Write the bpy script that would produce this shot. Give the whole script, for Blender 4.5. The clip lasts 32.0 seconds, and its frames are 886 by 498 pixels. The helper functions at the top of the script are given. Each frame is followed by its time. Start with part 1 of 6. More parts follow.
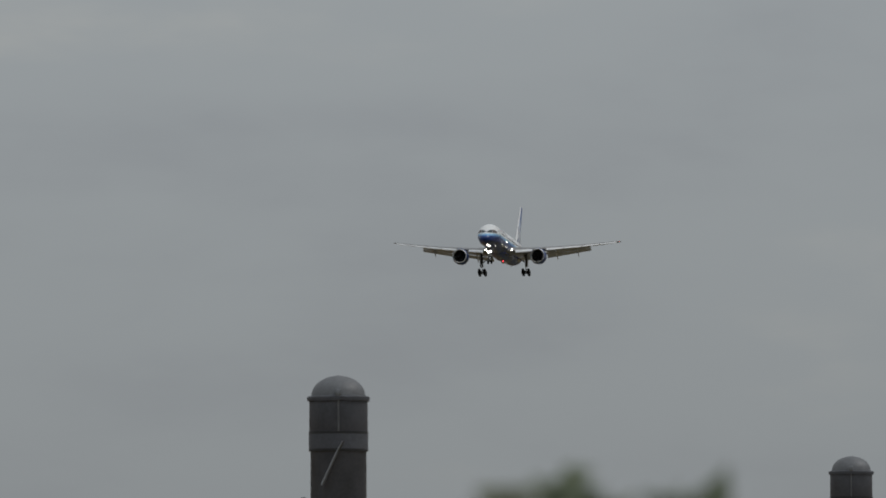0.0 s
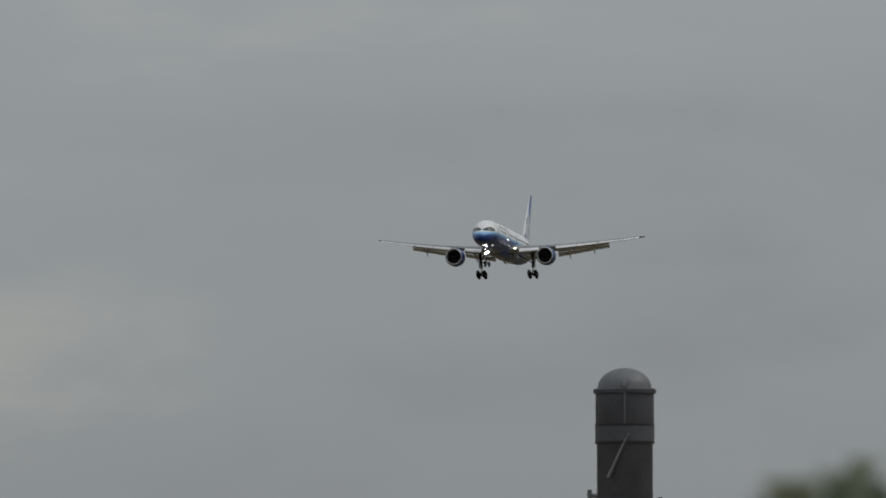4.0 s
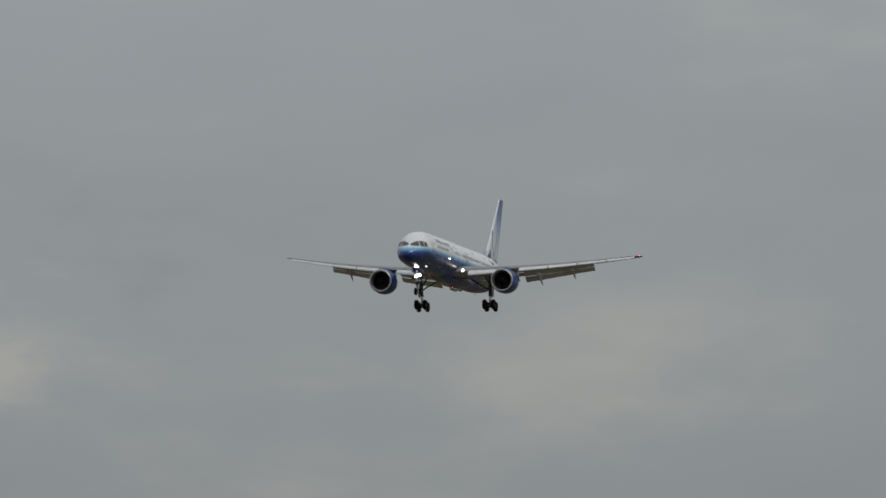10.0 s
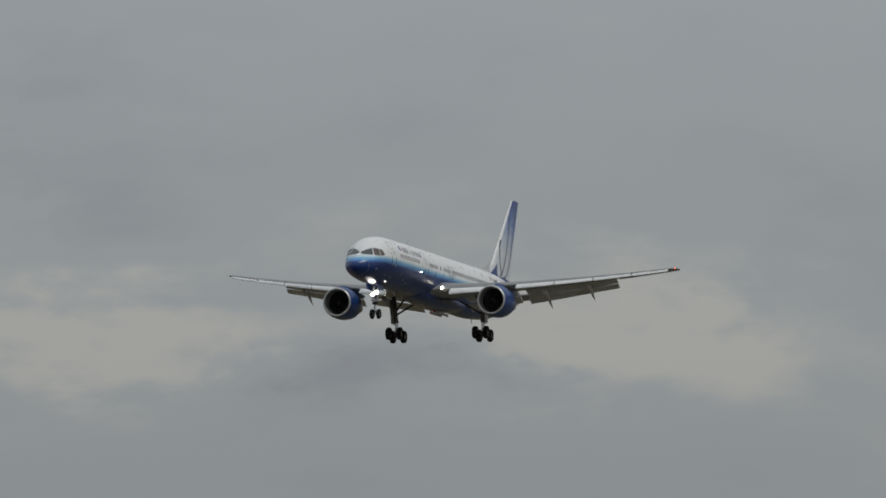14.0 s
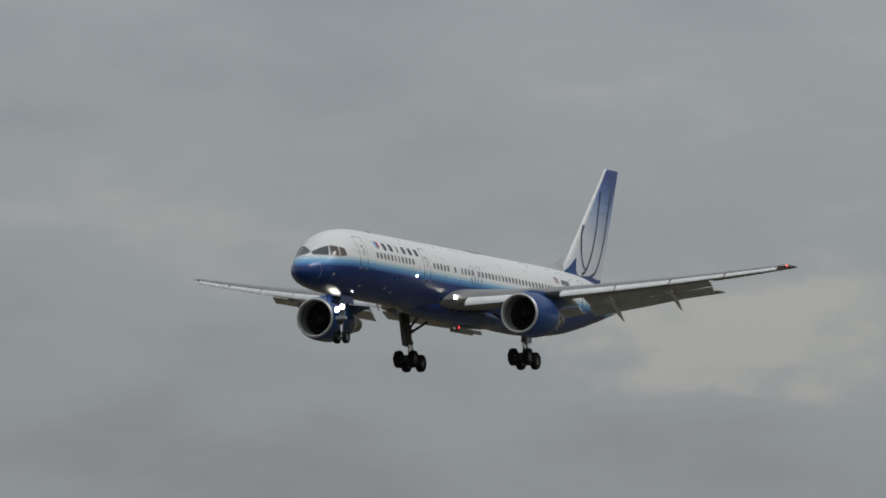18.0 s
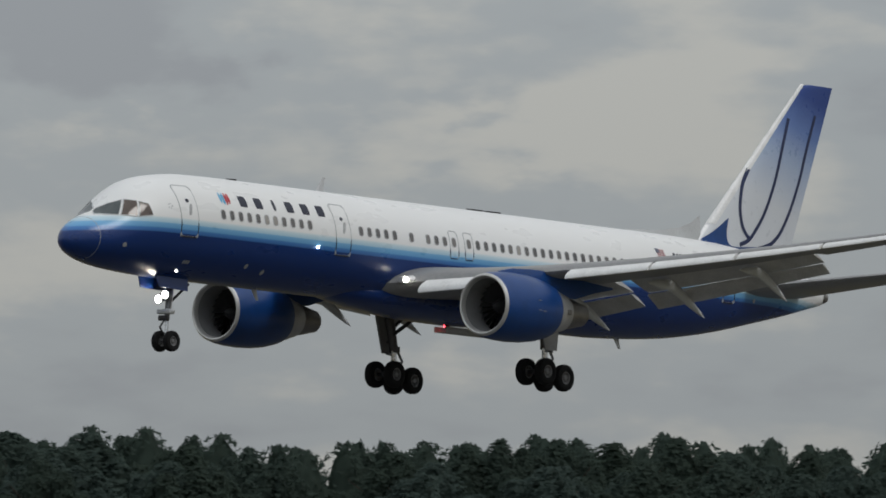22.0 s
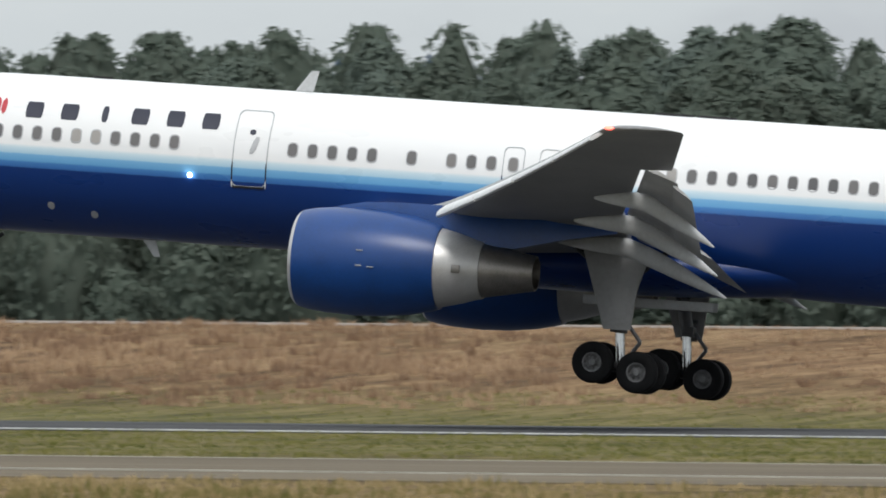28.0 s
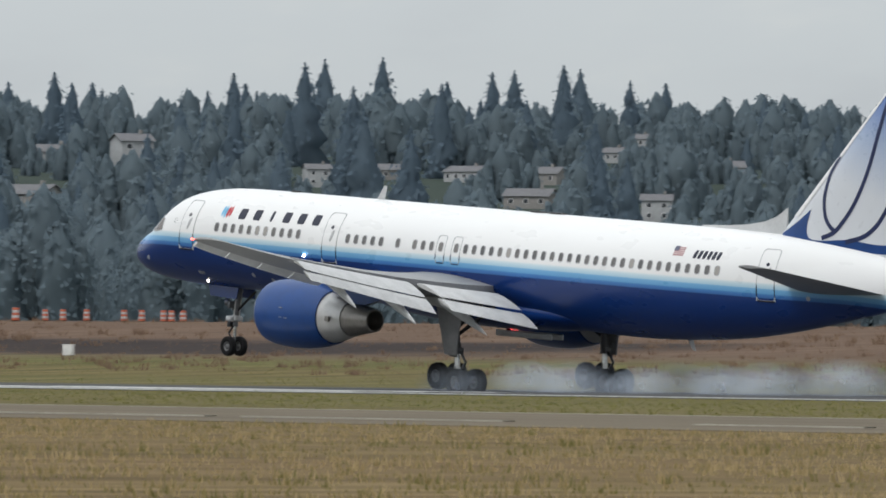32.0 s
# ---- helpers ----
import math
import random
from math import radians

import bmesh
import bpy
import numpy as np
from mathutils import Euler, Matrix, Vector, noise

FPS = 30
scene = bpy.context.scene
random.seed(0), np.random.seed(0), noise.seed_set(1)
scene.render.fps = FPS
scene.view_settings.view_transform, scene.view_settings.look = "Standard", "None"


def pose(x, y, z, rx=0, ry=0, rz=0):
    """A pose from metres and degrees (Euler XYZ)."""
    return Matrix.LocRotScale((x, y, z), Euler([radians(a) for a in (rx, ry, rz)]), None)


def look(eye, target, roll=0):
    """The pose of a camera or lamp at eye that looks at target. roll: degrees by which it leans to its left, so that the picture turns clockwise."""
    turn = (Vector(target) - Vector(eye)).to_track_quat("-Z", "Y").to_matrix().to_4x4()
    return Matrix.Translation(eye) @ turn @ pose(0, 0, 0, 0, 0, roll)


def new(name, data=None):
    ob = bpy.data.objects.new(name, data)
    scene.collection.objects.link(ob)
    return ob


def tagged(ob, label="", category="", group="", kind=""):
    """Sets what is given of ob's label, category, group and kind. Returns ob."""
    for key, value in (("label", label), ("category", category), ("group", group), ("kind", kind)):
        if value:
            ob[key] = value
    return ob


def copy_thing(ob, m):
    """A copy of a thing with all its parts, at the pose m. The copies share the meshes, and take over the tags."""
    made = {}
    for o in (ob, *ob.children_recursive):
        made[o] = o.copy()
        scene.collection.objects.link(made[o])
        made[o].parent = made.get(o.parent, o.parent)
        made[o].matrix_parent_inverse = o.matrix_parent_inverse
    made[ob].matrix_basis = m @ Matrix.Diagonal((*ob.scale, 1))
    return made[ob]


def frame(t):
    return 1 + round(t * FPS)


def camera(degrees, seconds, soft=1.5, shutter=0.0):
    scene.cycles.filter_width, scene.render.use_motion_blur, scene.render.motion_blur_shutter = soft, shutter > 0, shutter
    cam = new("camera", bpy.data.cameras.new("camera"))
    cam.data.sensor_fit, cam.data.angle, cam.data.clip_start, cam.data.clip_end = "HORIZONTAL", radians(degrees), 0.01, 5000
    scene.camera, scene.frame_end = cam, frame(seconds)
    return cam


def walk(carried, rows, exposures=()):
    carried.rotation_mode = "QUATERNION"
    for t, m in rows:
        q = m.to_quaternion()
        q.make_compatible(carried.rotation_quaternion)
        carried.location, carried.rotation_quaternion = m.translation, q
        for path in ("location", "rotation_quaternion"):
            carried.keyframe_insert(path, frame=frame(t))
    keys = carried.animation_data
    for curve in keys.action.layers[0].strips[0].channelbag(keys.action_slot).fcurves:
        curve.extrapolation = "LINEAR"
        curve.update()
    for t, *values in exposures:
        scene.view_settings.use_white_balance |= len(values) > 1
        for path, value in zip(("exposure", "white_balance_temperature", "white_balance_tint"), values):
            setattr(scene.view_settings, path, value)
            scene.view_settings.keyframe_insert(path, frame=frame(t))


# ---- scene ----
# ---- the camera: it stands beside the runway and pans with the landing airliner ----
EYE = (0.0, 0.0, 1.31)
CAMERA_ROWS = [
    (0, 81.328, 2.842, -0.10), (0.5, 81.117, 2.844, -0.11), (1, 80.946, 2.847, -0.11), (1.5, 80.787, 2.845, -0.11), (2, 80.659, 2.840, -0.11),
    (2.5, 80.492, 2.830, -0.11), (3, 80.319, 2.820, -0.11), (3.5, 80.103, 2.810, -0.12), (4, 79.873, 2.806, -0.12), (4.5, 79.633, 2.806, -0.12),
    (5, 79.405, 2.811, -0.12), (5.5, 79.210, 2.819, -0.12), (6, 79.051, 2.831, -0.12), (6.5, 78.919, 2.847, -0.12), (7, 78.716, 2.859, -0.12),
    (7.5, 78.467, 2.869, -0.12), (8, 78.189, 2.867, -0.13), (8.5, 77.872, 2.859, -0.13), (9, 77.479, 2.850, -0.13), (9.5, 77.115, 2.840, -0.14),
    (10, 76.700, 2.829, -0.15), (10.5, 76.295, 2.827, -0.16), (11, 75.862, 2.836, -0.17), (11.5, 75.343, 2.845, -0.18), (12, 74.837, 2.851, -0.20),
    (12.5, 74.390, 2.847, -0.21), (13, 73.967, 2.829, -0.21), (13.5, 73.402, 2.811, -0.22), (14, 72.829, 2.801, -0.22), (14.5, 72.162, 2.794, -0.22),
    (15, 71.441, 2.784, -0.23), (15.5, 70.661, 2.770, -0.23), (16, 69.819, 2.750, -0.23), (16.5, 68.912, 2.721, -0.23), (17, 67.932, 2.684, -0.24),
    (17.5, 66.871, 2.649, -0.24), (18, 65.729, 2.618, -0.26), (18.5, 64.503, 2.569, -0.27), (19, 63.149, 2.511, -0.26), (19.5, 61.689, 2.424, -0.25),
    (20, 60.005, 2.314, -0.23), (20.5, 58.014, 2.247, -0.20), (21, 55.838, 2.185, -0.16), (21.5, 53.443, 2.104, -0.12), (22, 50.896, 2.026, -0.06),
    (22.5, 47.797, 1.917, -0.00), (23, 43.891, 1.769, 0.05), (23.5, 39.746, 1.647, 0.08), (24, 35.363, 1.556, 0.10), (24.5, 30.275, 1.500, 0.14),
    (25, 24.924, 1.402, 0.21), (25.5, 19.162, 1.138, 0.35), (26, 12.963, 0.921, 0.49), (26.5, 6.304, 0.710, 0.56), (27, -0.782, 0.614, 0.57),
    (27.5, -8.035, 0.615, 0.55), (28, -15.040, 0.650, 0.52), (28.5, -21.425, 0.659, 0.51), (29, -27.051, 0.640, 0.52), (29.5, -32.180, 0.625, 0.53),
    (30, -36.924, 0.599, 0.55), (30.5, -41.374, 0.584, 0.57), (31, -45.162, 0.575, 0.59), (31.5, -48.462, 0.564, 0.61), (32, -51.264, 0.552, 0.63),
]
cam = camera(4.500, 32.0, soft=1.7, shutter=0.06)
cam.data.dof.use_dof = True
cam.data.dof.focus_distance = 420.0
cam.data.dof.aperture_fstop = 22.0


def aim(pan, tilt, roll):
    a, e = radians(pan), radians(tilt)
    way = Vector((math.sin(a) * math.cos(e), math.cos(a) * math.cos(e), math.sin(e)))
    return look(EYE, Vector(EYE) + way * 100.0, roll)


walk(cam, [(t, aim(p, e, r)) for t, p, e, r in CAMERA_ROWS],
     exposures=[(0, -0.97), (8, -0.99), (13, -0.97), (17, -0.93), (20, -0.82), (22, -0.74), (23, -0.45), (24, 0.02), (25, 0.10), (26.5, 0.08), (30, 0.03), (31, -0.02), (32, -0.10)])

# ---- overcast sky and a soft high sun behind the camera ----
SUN_ELEVATION, SUN_AZIMUTH = radians(52), radians(166)
world = bpy.data.worlds.new("overcast_sky")
scene.world = world
world.use_nodes = True
wt = world.node_tree
wt.nodes.clear()


def wnode(kind, **values):
    n = wt.nodes.new(kind)
    for key, value in values.items():
        n.inputs[key].default_value = value
    return n


sky = wt.nodes.new("ShaderNodeTexSky")
sky.sky_type, sky.sun_disc = "NISHITA", False
sky.sun_elevation, sky.sun_rotation = SUN_ELEVATION, SUN_AZIMUTH
coord = wt.nodes.new("ShaderNodeTexCoord")


def cloud_noise(scale_xy, scale_z, detail, rough, shift):
    m = wt.nodes.new("ShaderNodeMapping")
    m.inputs["Scale"].default_value = (scale_xy, scale_xy, scale_z)
    m.inputs["Location"].default_value = (shift, shift * 0.7, shift * 1.3)
    wt.links.new(coord.outputs["Generated"], m.inputs["Vector"])
    n = wnode("ShaderNodeTexNoise", Scale=1.0, Detail=detail, Roughness=rough)
    wt.links.new(m.outputs["Vector"], n.inputs["Vector"])
    return n.outputs["Fac"]


def wmath(op, a, b):
    n = wt.nodes.new("ShaderNodeMath")
    n.operation = op
    for k, v in enumerate((a, b)):
        if isinstance(v, (int, float)):
            n.inputs[k].default_value = v
        else:
            wt.links.new(v, n.inputs[k])
    return n.outputs[0]


banks = cloud_noise(12.0, 40.0, 5.0, 0.52, 5.3)
wisps = cloud_noise(42.0, 110.0, 5.0, 0.5, 7.7)
mixed = wmath("ADD", wmath("MULTIPLY", banks, 0.6), wmath("MULTIPLY", wisps, 0.4))
ramp = wt.nodes.new("ShaderNodeValToRGB")
ramp.color_ramp.interpolation = "EASE"
ramp.color_ramp.elements[0].position, ramp.color_ramp.elements[0].color = 0.34, (0.44, 0.47, 0.505, 1)
ramp.color_ramp.elements[1].position, ramp.color_ramp.elements[1].color = 0.68, (0.68, 0.685, 0.655, 1)
middle = ramp.color_ramp.elements.new(0.53)
middle.color = (0.515, 0.555, 0.58, 1)
# the cloud breaks up away from the approach end of the sky
part_x = wt.nodes.new("ShaderNodeSeparateXYZ")
wt.links.new(coord.outputs["Generated"], part_x.inputs[0])
broken = wt.nodes.new("ShaderNodeMapRange")
broken.interpolation_type = "SMOOTHSTEP"
for key, value in (("From Min", 0.99), ("From Max", 0.80), ("To Min", 0.55), ("To Max", 1.8)):
    broken.inputs[key].default_value = value
wt.links.new(part_x.outputs["X"], broken.inputs["Value"])
even = wt.nodes.new("ShaderNodeMapRange")
pale = wt.nodes.new("ShaderNodeMapRange")
for n, lo, hi in ((even, 1.0, 0.38), (pale, 1.0, 1.19)):
    n.interpolation_type = "SMOOTHSTEP"
    for key, value in (("From Min", 0.15), ("From Max", -0.40), ("To Min", lo), ("To Max", hi)):
        n.inputs[key].default_value = value
    wt.links.new(part_x.outputs["X"], n.inputs["Value"])
contrast = wmath("MULTIPLY", broken.outputs[0], even.outputs[0])
# the larger banks and gaps of the cloud over the approach: bearing, height, half width, half height (degrees), darker or paler
CLOUDS = [(73.7, 2.35, 1.1, 0.32, 0.16), (70.9, 2.35, 0.9, 0.25, 0.17), (72.5, 2.15, 0.75, 0.15, -0.15), (74.7, 2.60, 0.5, 0.30, -0.08), (72.0, 3.2, 2.4, 0.35, -0.06),
          (69.8, 2.75, 0.7, 0.75, 0.14), (66.9, 2.10, 0.65, 0.30, 0.17), (67.7, 2.40, 0.45, 0.30, 0.09), (69.3, 1.80, 0.8, 0.25, -0.08), (64.6, 1.7, 1.3, 0.5, -0.09),
          (58.3, 2.90, 0.55, 0.32, 0.15), (60.6, 2.98, 0.7, 0.30, 0.13), (59.6, 2.78, 0.8, 0.20, -0.13), (60.2, 1.35, 3.2, 0.55, -0.13), (54.3, 2.68, 0.6, 0.16, -0.16),
          (50.8, 2.55, 2.8, 0.85, 0.24), (49.0, 2.95, 0.7, 0.30, -0.19), (50.9, 2.72, 0.5, 0.14, -0.13), (51.2, 2.30, 0.35, 0.12, -0.09), (54.5, 2.2, 1.6, 0.8, 0.09),
          (45.6, 2.65, 0.8, 0.25, -0.12), (43.5, 2.1, 1.4, 0.4, 0.06), (33.3, 2.35, 0.45, 0.15, 0.14), (77.3, 2.1, 1.2, 0.35, 0.05), (50.0, 1.15, 4.5, 0.45, -0.13), (66.3, 3.0, 0.9, 0.55, -0.10)]
bearing = wmath("MULTIPLY", wmath("ARCTAN2", part_x.outputs["X"], part_x.outputs["Y"]), 180 / math.pi)
height = wmath("MULTIPLY", wmath("ARCSINE", part_x.outputs["Z"], 0.0), 180 / math.pi)
ragged = cloud_noise(95.0, 190.0, 4.0, 0.55, 2.1)
torn = cloud_noise(60.0, 160.0, 5.0, 0.55, 9.4)
bearing = wmath("ADD", bearing, wmath("MULTIPLY", wmath("SUBTRACT", ragged, 0.5), 2.6))
height = wmath("ADD", height, wmath("MULTIPLY", wmath("SUBTRACT", torn, 0.5), 1.1))
banked = 0.0
for where, up, wide, tall, tone in CLOUDS:
    dx = wmath("MULTIPLY", wmath("SUBTRACT", bearing, where), 1 / wide)
    dz = wmath("MULTIPLY", wmath("SUBTRACT", height, up), 1 / tall)
    spread = wmath("ADD", wmath("MULTIPLY", dx, dx), wmath("MULTIPLY", dz, dz))
    banked = wmath("ADD", wmath("MULTIPLY", wmath("POWER", 0.3679, spread), tone), banked)
wt.links.new(wmath("ADD", wmath("ADD", wmath("MULTIPLY", wmath("SUBTRACT", mixed, 0.5), contrast), 0.51), banked), ramp.inputs["Fac"])
# an overcast dome is brighter overhead than at the horizon
split = wt.nodes.new("ShaderNodeSeparateXYZ")
wt.links.new(coord.outputs["Generated"], split.inputs[0])
low = wmath("MULTIPLY", wmath("MINIMUM", wmath("MAXIMUM", split.outputs["Z"], 0.0), 0.075), 3.2)
rise = wmath("ADD", wmath("ADD", wmath("MULTIPLY", wmath("MAXIMUM", split.outputs["Z"], 0.0), 1.0), 0.86), low)
cloud = wt.nodes.new("ShaderNodeVectorMath")
cloud.operation = "SCALE"
wt.links.new(ramp.outputs["Color"], cloud.inputs[0])
wt.links.new(wmath("MULTIPLY", rise, pale.outputs[0]), cloud.inputs["Scale"])
cloud_light = wnode("ShaderNodeBackground", Strength=1.0)
wt.links.new(cloud.outputs[0], cloud_light.inputs["Color"])
sky_light = wnode("ShaderNodeBackground", Strength=0.10)
wt.links.new(sky.outputs[0], sky_light.inputs["Color"])
cover = wnode("ShaderNodeMixShader", Fac=0.94)
wt.links.new(sky_light.outputs[0], cover.inputs[1])
wt.links.new(cloud_light.outputs[0], cover.inputs[2])
world_out = wt.nodes.new("ShaderNodeOutputWorld")
wt.links.new(cover.outputs[0], world_out.inputs["Surface"])

sun = new("sun", bpy.data.lights.new("sun", "SUN"))
sun.data.energy, sun.data.angle, sun.data.color = 1.5, radians(20), (1.0, 0.97, 0.93)
sun.matrix_world = look((math.sin(SUN_AZIMUTH) * math.cos(SUN_ELEVATION) * 500, math.cos(SUN_AZIMUTH) * math.cos(SUN_ELEVATION) * 500,
                         math.sin(SUN_ELEVATION) * 500), (0, 0, 0))

# ---- materials ----


class Paint:
    """A node material with short ways to add its nodes."""

    def __init__(self, name, color=(0.5, 0.5, 0.5), rough=0.5, metal=0.0):
        self.mat = bpy.data.materials.new(name)
        self.mat.use_nodes = True
        self.tree = self.mat.node_tree
        self.bsdf = self.tree.nodes["Principled BSDF"]
        self.put("Base Color", (*color, 1))
        self.put("Roughness", rough)
        self.put("Metallic", metal)

    def put(self, slot, value):
        if hasattr(value, "is_output"):
            self.tree.links.new(value, self.bsdf.inputs[slot])
        else:
            self.bsdf.inputs[slot].default_value = value

    def node(self, kind, **values):
        n = self.tree.nodes.new(kind)
        for key, value in values.items():
            if hasattr(value, "is_output"):
                self.tree.links.new(value, n.inputs[key])
            else:
                n.inputs[key].default_value = value
        return n

    def place(self, scale=(1, 1, 1)):
        c = self.node("ShaderNodeTexCoord")
        m = self.node("ShaderNodeMapping", Scale=scale)
        self.tree.links.new(c.outputs["Object"], m.inputs["Vector"])
        return m.outputs["Vector"]

    def noise(self, scale, detail=4.0, stretch=(1, 1, 1), rough=0.55):
        n = self.node("ShaderNodeTexNoise", Scale=scale, Detail=detail, Roughness=rough)
        self.tree.links.new(self.place(stretch), n.inputs["Vector"])
        return n.outputs["Fac"]

    def ramp(self, fac, stops, kind="LINEAR"):
        n = self.node("ShaderNodeValToRGB")
        n.color_ramp.interpolation = kind
        e = n.color_ramp.elements
        while len(e) < len(stops):
            e.new(0.5)
        for el, (pos, col) in zip(e, stops):
            el.position, el.color = pos, (*col, 1)
        self.tree.links.new(fac, n.inputs["Fac"])
        return n.outputs["Color"]

    def mix(self, fac, a, b, kind="MIX"):
        n = self.node("ShaderNodeMix")
        n.data_type, n.blend_type = "RGBA", kind
        for k, v in ((0, fac), (6, a), (7, b)):
            if hasattr(v, "is_output"):
                self.tree.links.new(v, n.inputs[k])
            else:
                n.inputs[k].default_value = v if k == 0 else (*v, 1)
        return n.outputs[2]

    def math(self, op, a, b=0.0):
        n = self.node("ShaderNodeMath")
        n.operation = op
        for k, v in enumerate((a, b)):
            if hasattr(v, "is_output"):
                self.tree.links.new(v, n.inputs[k])
            else:
                n.inputs[k].default_value = v
        return n.outputs[0]

    def translucent(self, color, share):
        """Thin leaves let part of the light through."""
        t = self.node("ShaderNodeBsdfTranslucent", Color=color)
        m = self.node("ShaderNodeMixShader", Fac=share)
        self.tree.links.new(self.bsdf.outputs[0], m.inputs[1])
        self.tree.links.new(t.outputs[0], m.inputs[2])
        self.tree.links.new(m.outputs[0], self.tree.nodes["Material Output"].inputs["Surface"])
        return self.mat

    def bump(self, height, strength=0.3, distance=0.02):
        n = self.node("ShaderNodeBump", Strength=strength, Distance=distance)
        self.tree.links.new(height, n.inputs["Height"])
        self.put("Normal", n.outputs["Normal"])
        return self


def plain(name, color, rough=0.5, metal=0.0, dirt=0.18, scale=3.0, gloss=0.5):
    """A painted or bare surface with stains at two scales."""
    p = Paint(name, color, rough, metal)
    p.put("Specular IOR Level", gloss)
    f = p.math("ADD", p.math("MULTIPLY", p.noise(scale), 0.6), p.math("MULTIPLY", p.noise(scale * 9, 3.0), 0.4))
    dark = tuple(c * (1 - dirt * 2) for c in color)
    p.put("Base Color", p.ramp(f, [(0.3, dark), (0.6, color)]))
    p.put("Roughness", p.math("ADD", p.math("MULTIPLY", f, 0.2), rough - 0.1))
    return p.mat


NAVY, ROYAL, SKY_BLUE, WHITE = (0.003, 0.030, 0.160), (0.008, 0.06, 0.30), (0.10, 0.33, 0.60), (0.80, 0.80, 0.80)


def livery():
    """White above, three blue bands, navy below; panel seams and a little dirt along the flow."""
    p = Paint("fuselage_paint", WHITE, 0.28)
    c = p.node("ShaderNodeTexCoord")
    s = p.node("ShaderNodeSeparateXYZ")
    p.tree.links.new(c.outputs["Object"], s.inputs[0])
    x, z = s.outputs["X"], s.outputs["Z"]
    # the bands dip towards the nose and at the very tail
    nose_dip = p.math("MULTIPLY", p.math("POWER", p.math("MAXIMUM", p.math("SUBTRACT", 4.2, x), 0.0), 2.0), 0.012)
    grain = p.math("MULTIPLY", p.math("SUBTRACT", p.noise(28.0, 2.0, (0.3, 1, 1)), 0.5), 0.03)
    tail_dip = p.math("MULTIPLY", p.math("POWER", p.math("MAXIMUM", p.math("SUBTRACT", x, 42.0), 0.0), 2.0), 0.012)
    h = p.math("ADD", p.math("ADD", z, nose_dip), p.math("ADD", tail_dip, grain))
    fac = p.math("ADD", p.math("MULTIPLY", h, 0.25), 0.5)
    at = lambda w: 0.5 + 0.25 * w
    bands = p.ramp(fac, [(0.0, NAVY), (at(-0.17), NAVY), (at(-0.14), (0.035, 0.14, 0.40)), (at(-0.02), (0.055, 0.20, 0.48)), (at(0.01), (0.12, 0.34, 0.61)),
                         (at(0.17), (0.17, 0.41, 0.66)), (at(0.20), (0.38, 0.57, 0.71)), (at(0.34), (0.56, 0.69, 0.76)), (at(0.42), (0.80, 0.80, 0.80))])
    soil = p.noise(0.9, 3.0, (0.25, 1, 1.6))
    dirt = p.ramp(soil, [(0.30, (0.955, 0.95, 0.945)), (0.55, (1, 1, 1))])
    p.put("Base Color", p.mix(0.55, bands, p.mix(1.0, bands, dirt, "MULTIPLY")))
    p.put("Roughness", p.math("ADD", p.math("MULTIPLY", p.noise(1.6, 2.0, (0.4, 1, 1)), 0.2), 0.2))
    p.bump(p.noise(0.7, 1.0), 0.03, 0.03)
    return p.mat


def fin_paint():
    """Pale grey fin, blue fading in towards the tip, blue foot."""
    p = Paint("fin_paint", (0.6, 0.62, 0.66), 0.3)
    c = p.node("ShaderNodeTexCoord")
    s = p.node("ShaderNodeSeparateXYZ")
    p.tree.links.new(c.outputs["Object"], s.inputs[0])
    grain = p.math("MULTIPLY", p.math("SUBTRACT", p.noise(14.0, 3.0), 0.5), 0.5)
    # the blue deepens upwards and a little towards the rudder
    aft = p.math("SUBTRACT", s.outputs["X"], p.math("ADD", p.math("MULTIPLY", s.outputs["Z"], 0.97), 36.2))
    z = p.math("ADD", p.math("ADD", s.outputs["Z"], grain), p.math("MULTIPLY", aft, 0.22))
    upper = p.ramp(p.math("DIVIDE", z, 10.0), [(0.0, (0.68, 0.69, 0.71)), (0.46, (0.62, 0.645, 0.69)), (0.62, (0.36, 0.44, 0.60)),
                                               (0.74, (0.12, 0.20, 0.45)), (0.86, (0.015, 0.05, 0.24))])
    p.put("Base Color", upper)
    p.put("Roughness", p.math("ADD", p.math("MULTIPLY", p.noise(3.0), 0.2), 0.2))
    return p.mat


def asphalt(name, color, streak):
    p = Paint(name, color, 0.85)
    grains = p.noise(30.0, 3.0)
    patches = p.noise(0.12, 4.0, streak)
    rubber = p.noise(0.5, 3.0, streak)
    f = p.math("ADD", p.math("MULTIPLY", grains, 0.35), p.math("ADD", p.math("MULTIPLY", patches, 0.4), p.math("MULTIPLY", rubber, 0.25)))
    p.put("Base Color", p.ramp(f, [(0.32, tuple(c * 0.55 for c in color)), (0.5, color), (0.68, tuple(c * 1.5 for c in color))]))
    p.bump(grains, 0.4, 0.01)
    p.put("Specular IOR Level", 0.08)
    return p.mat


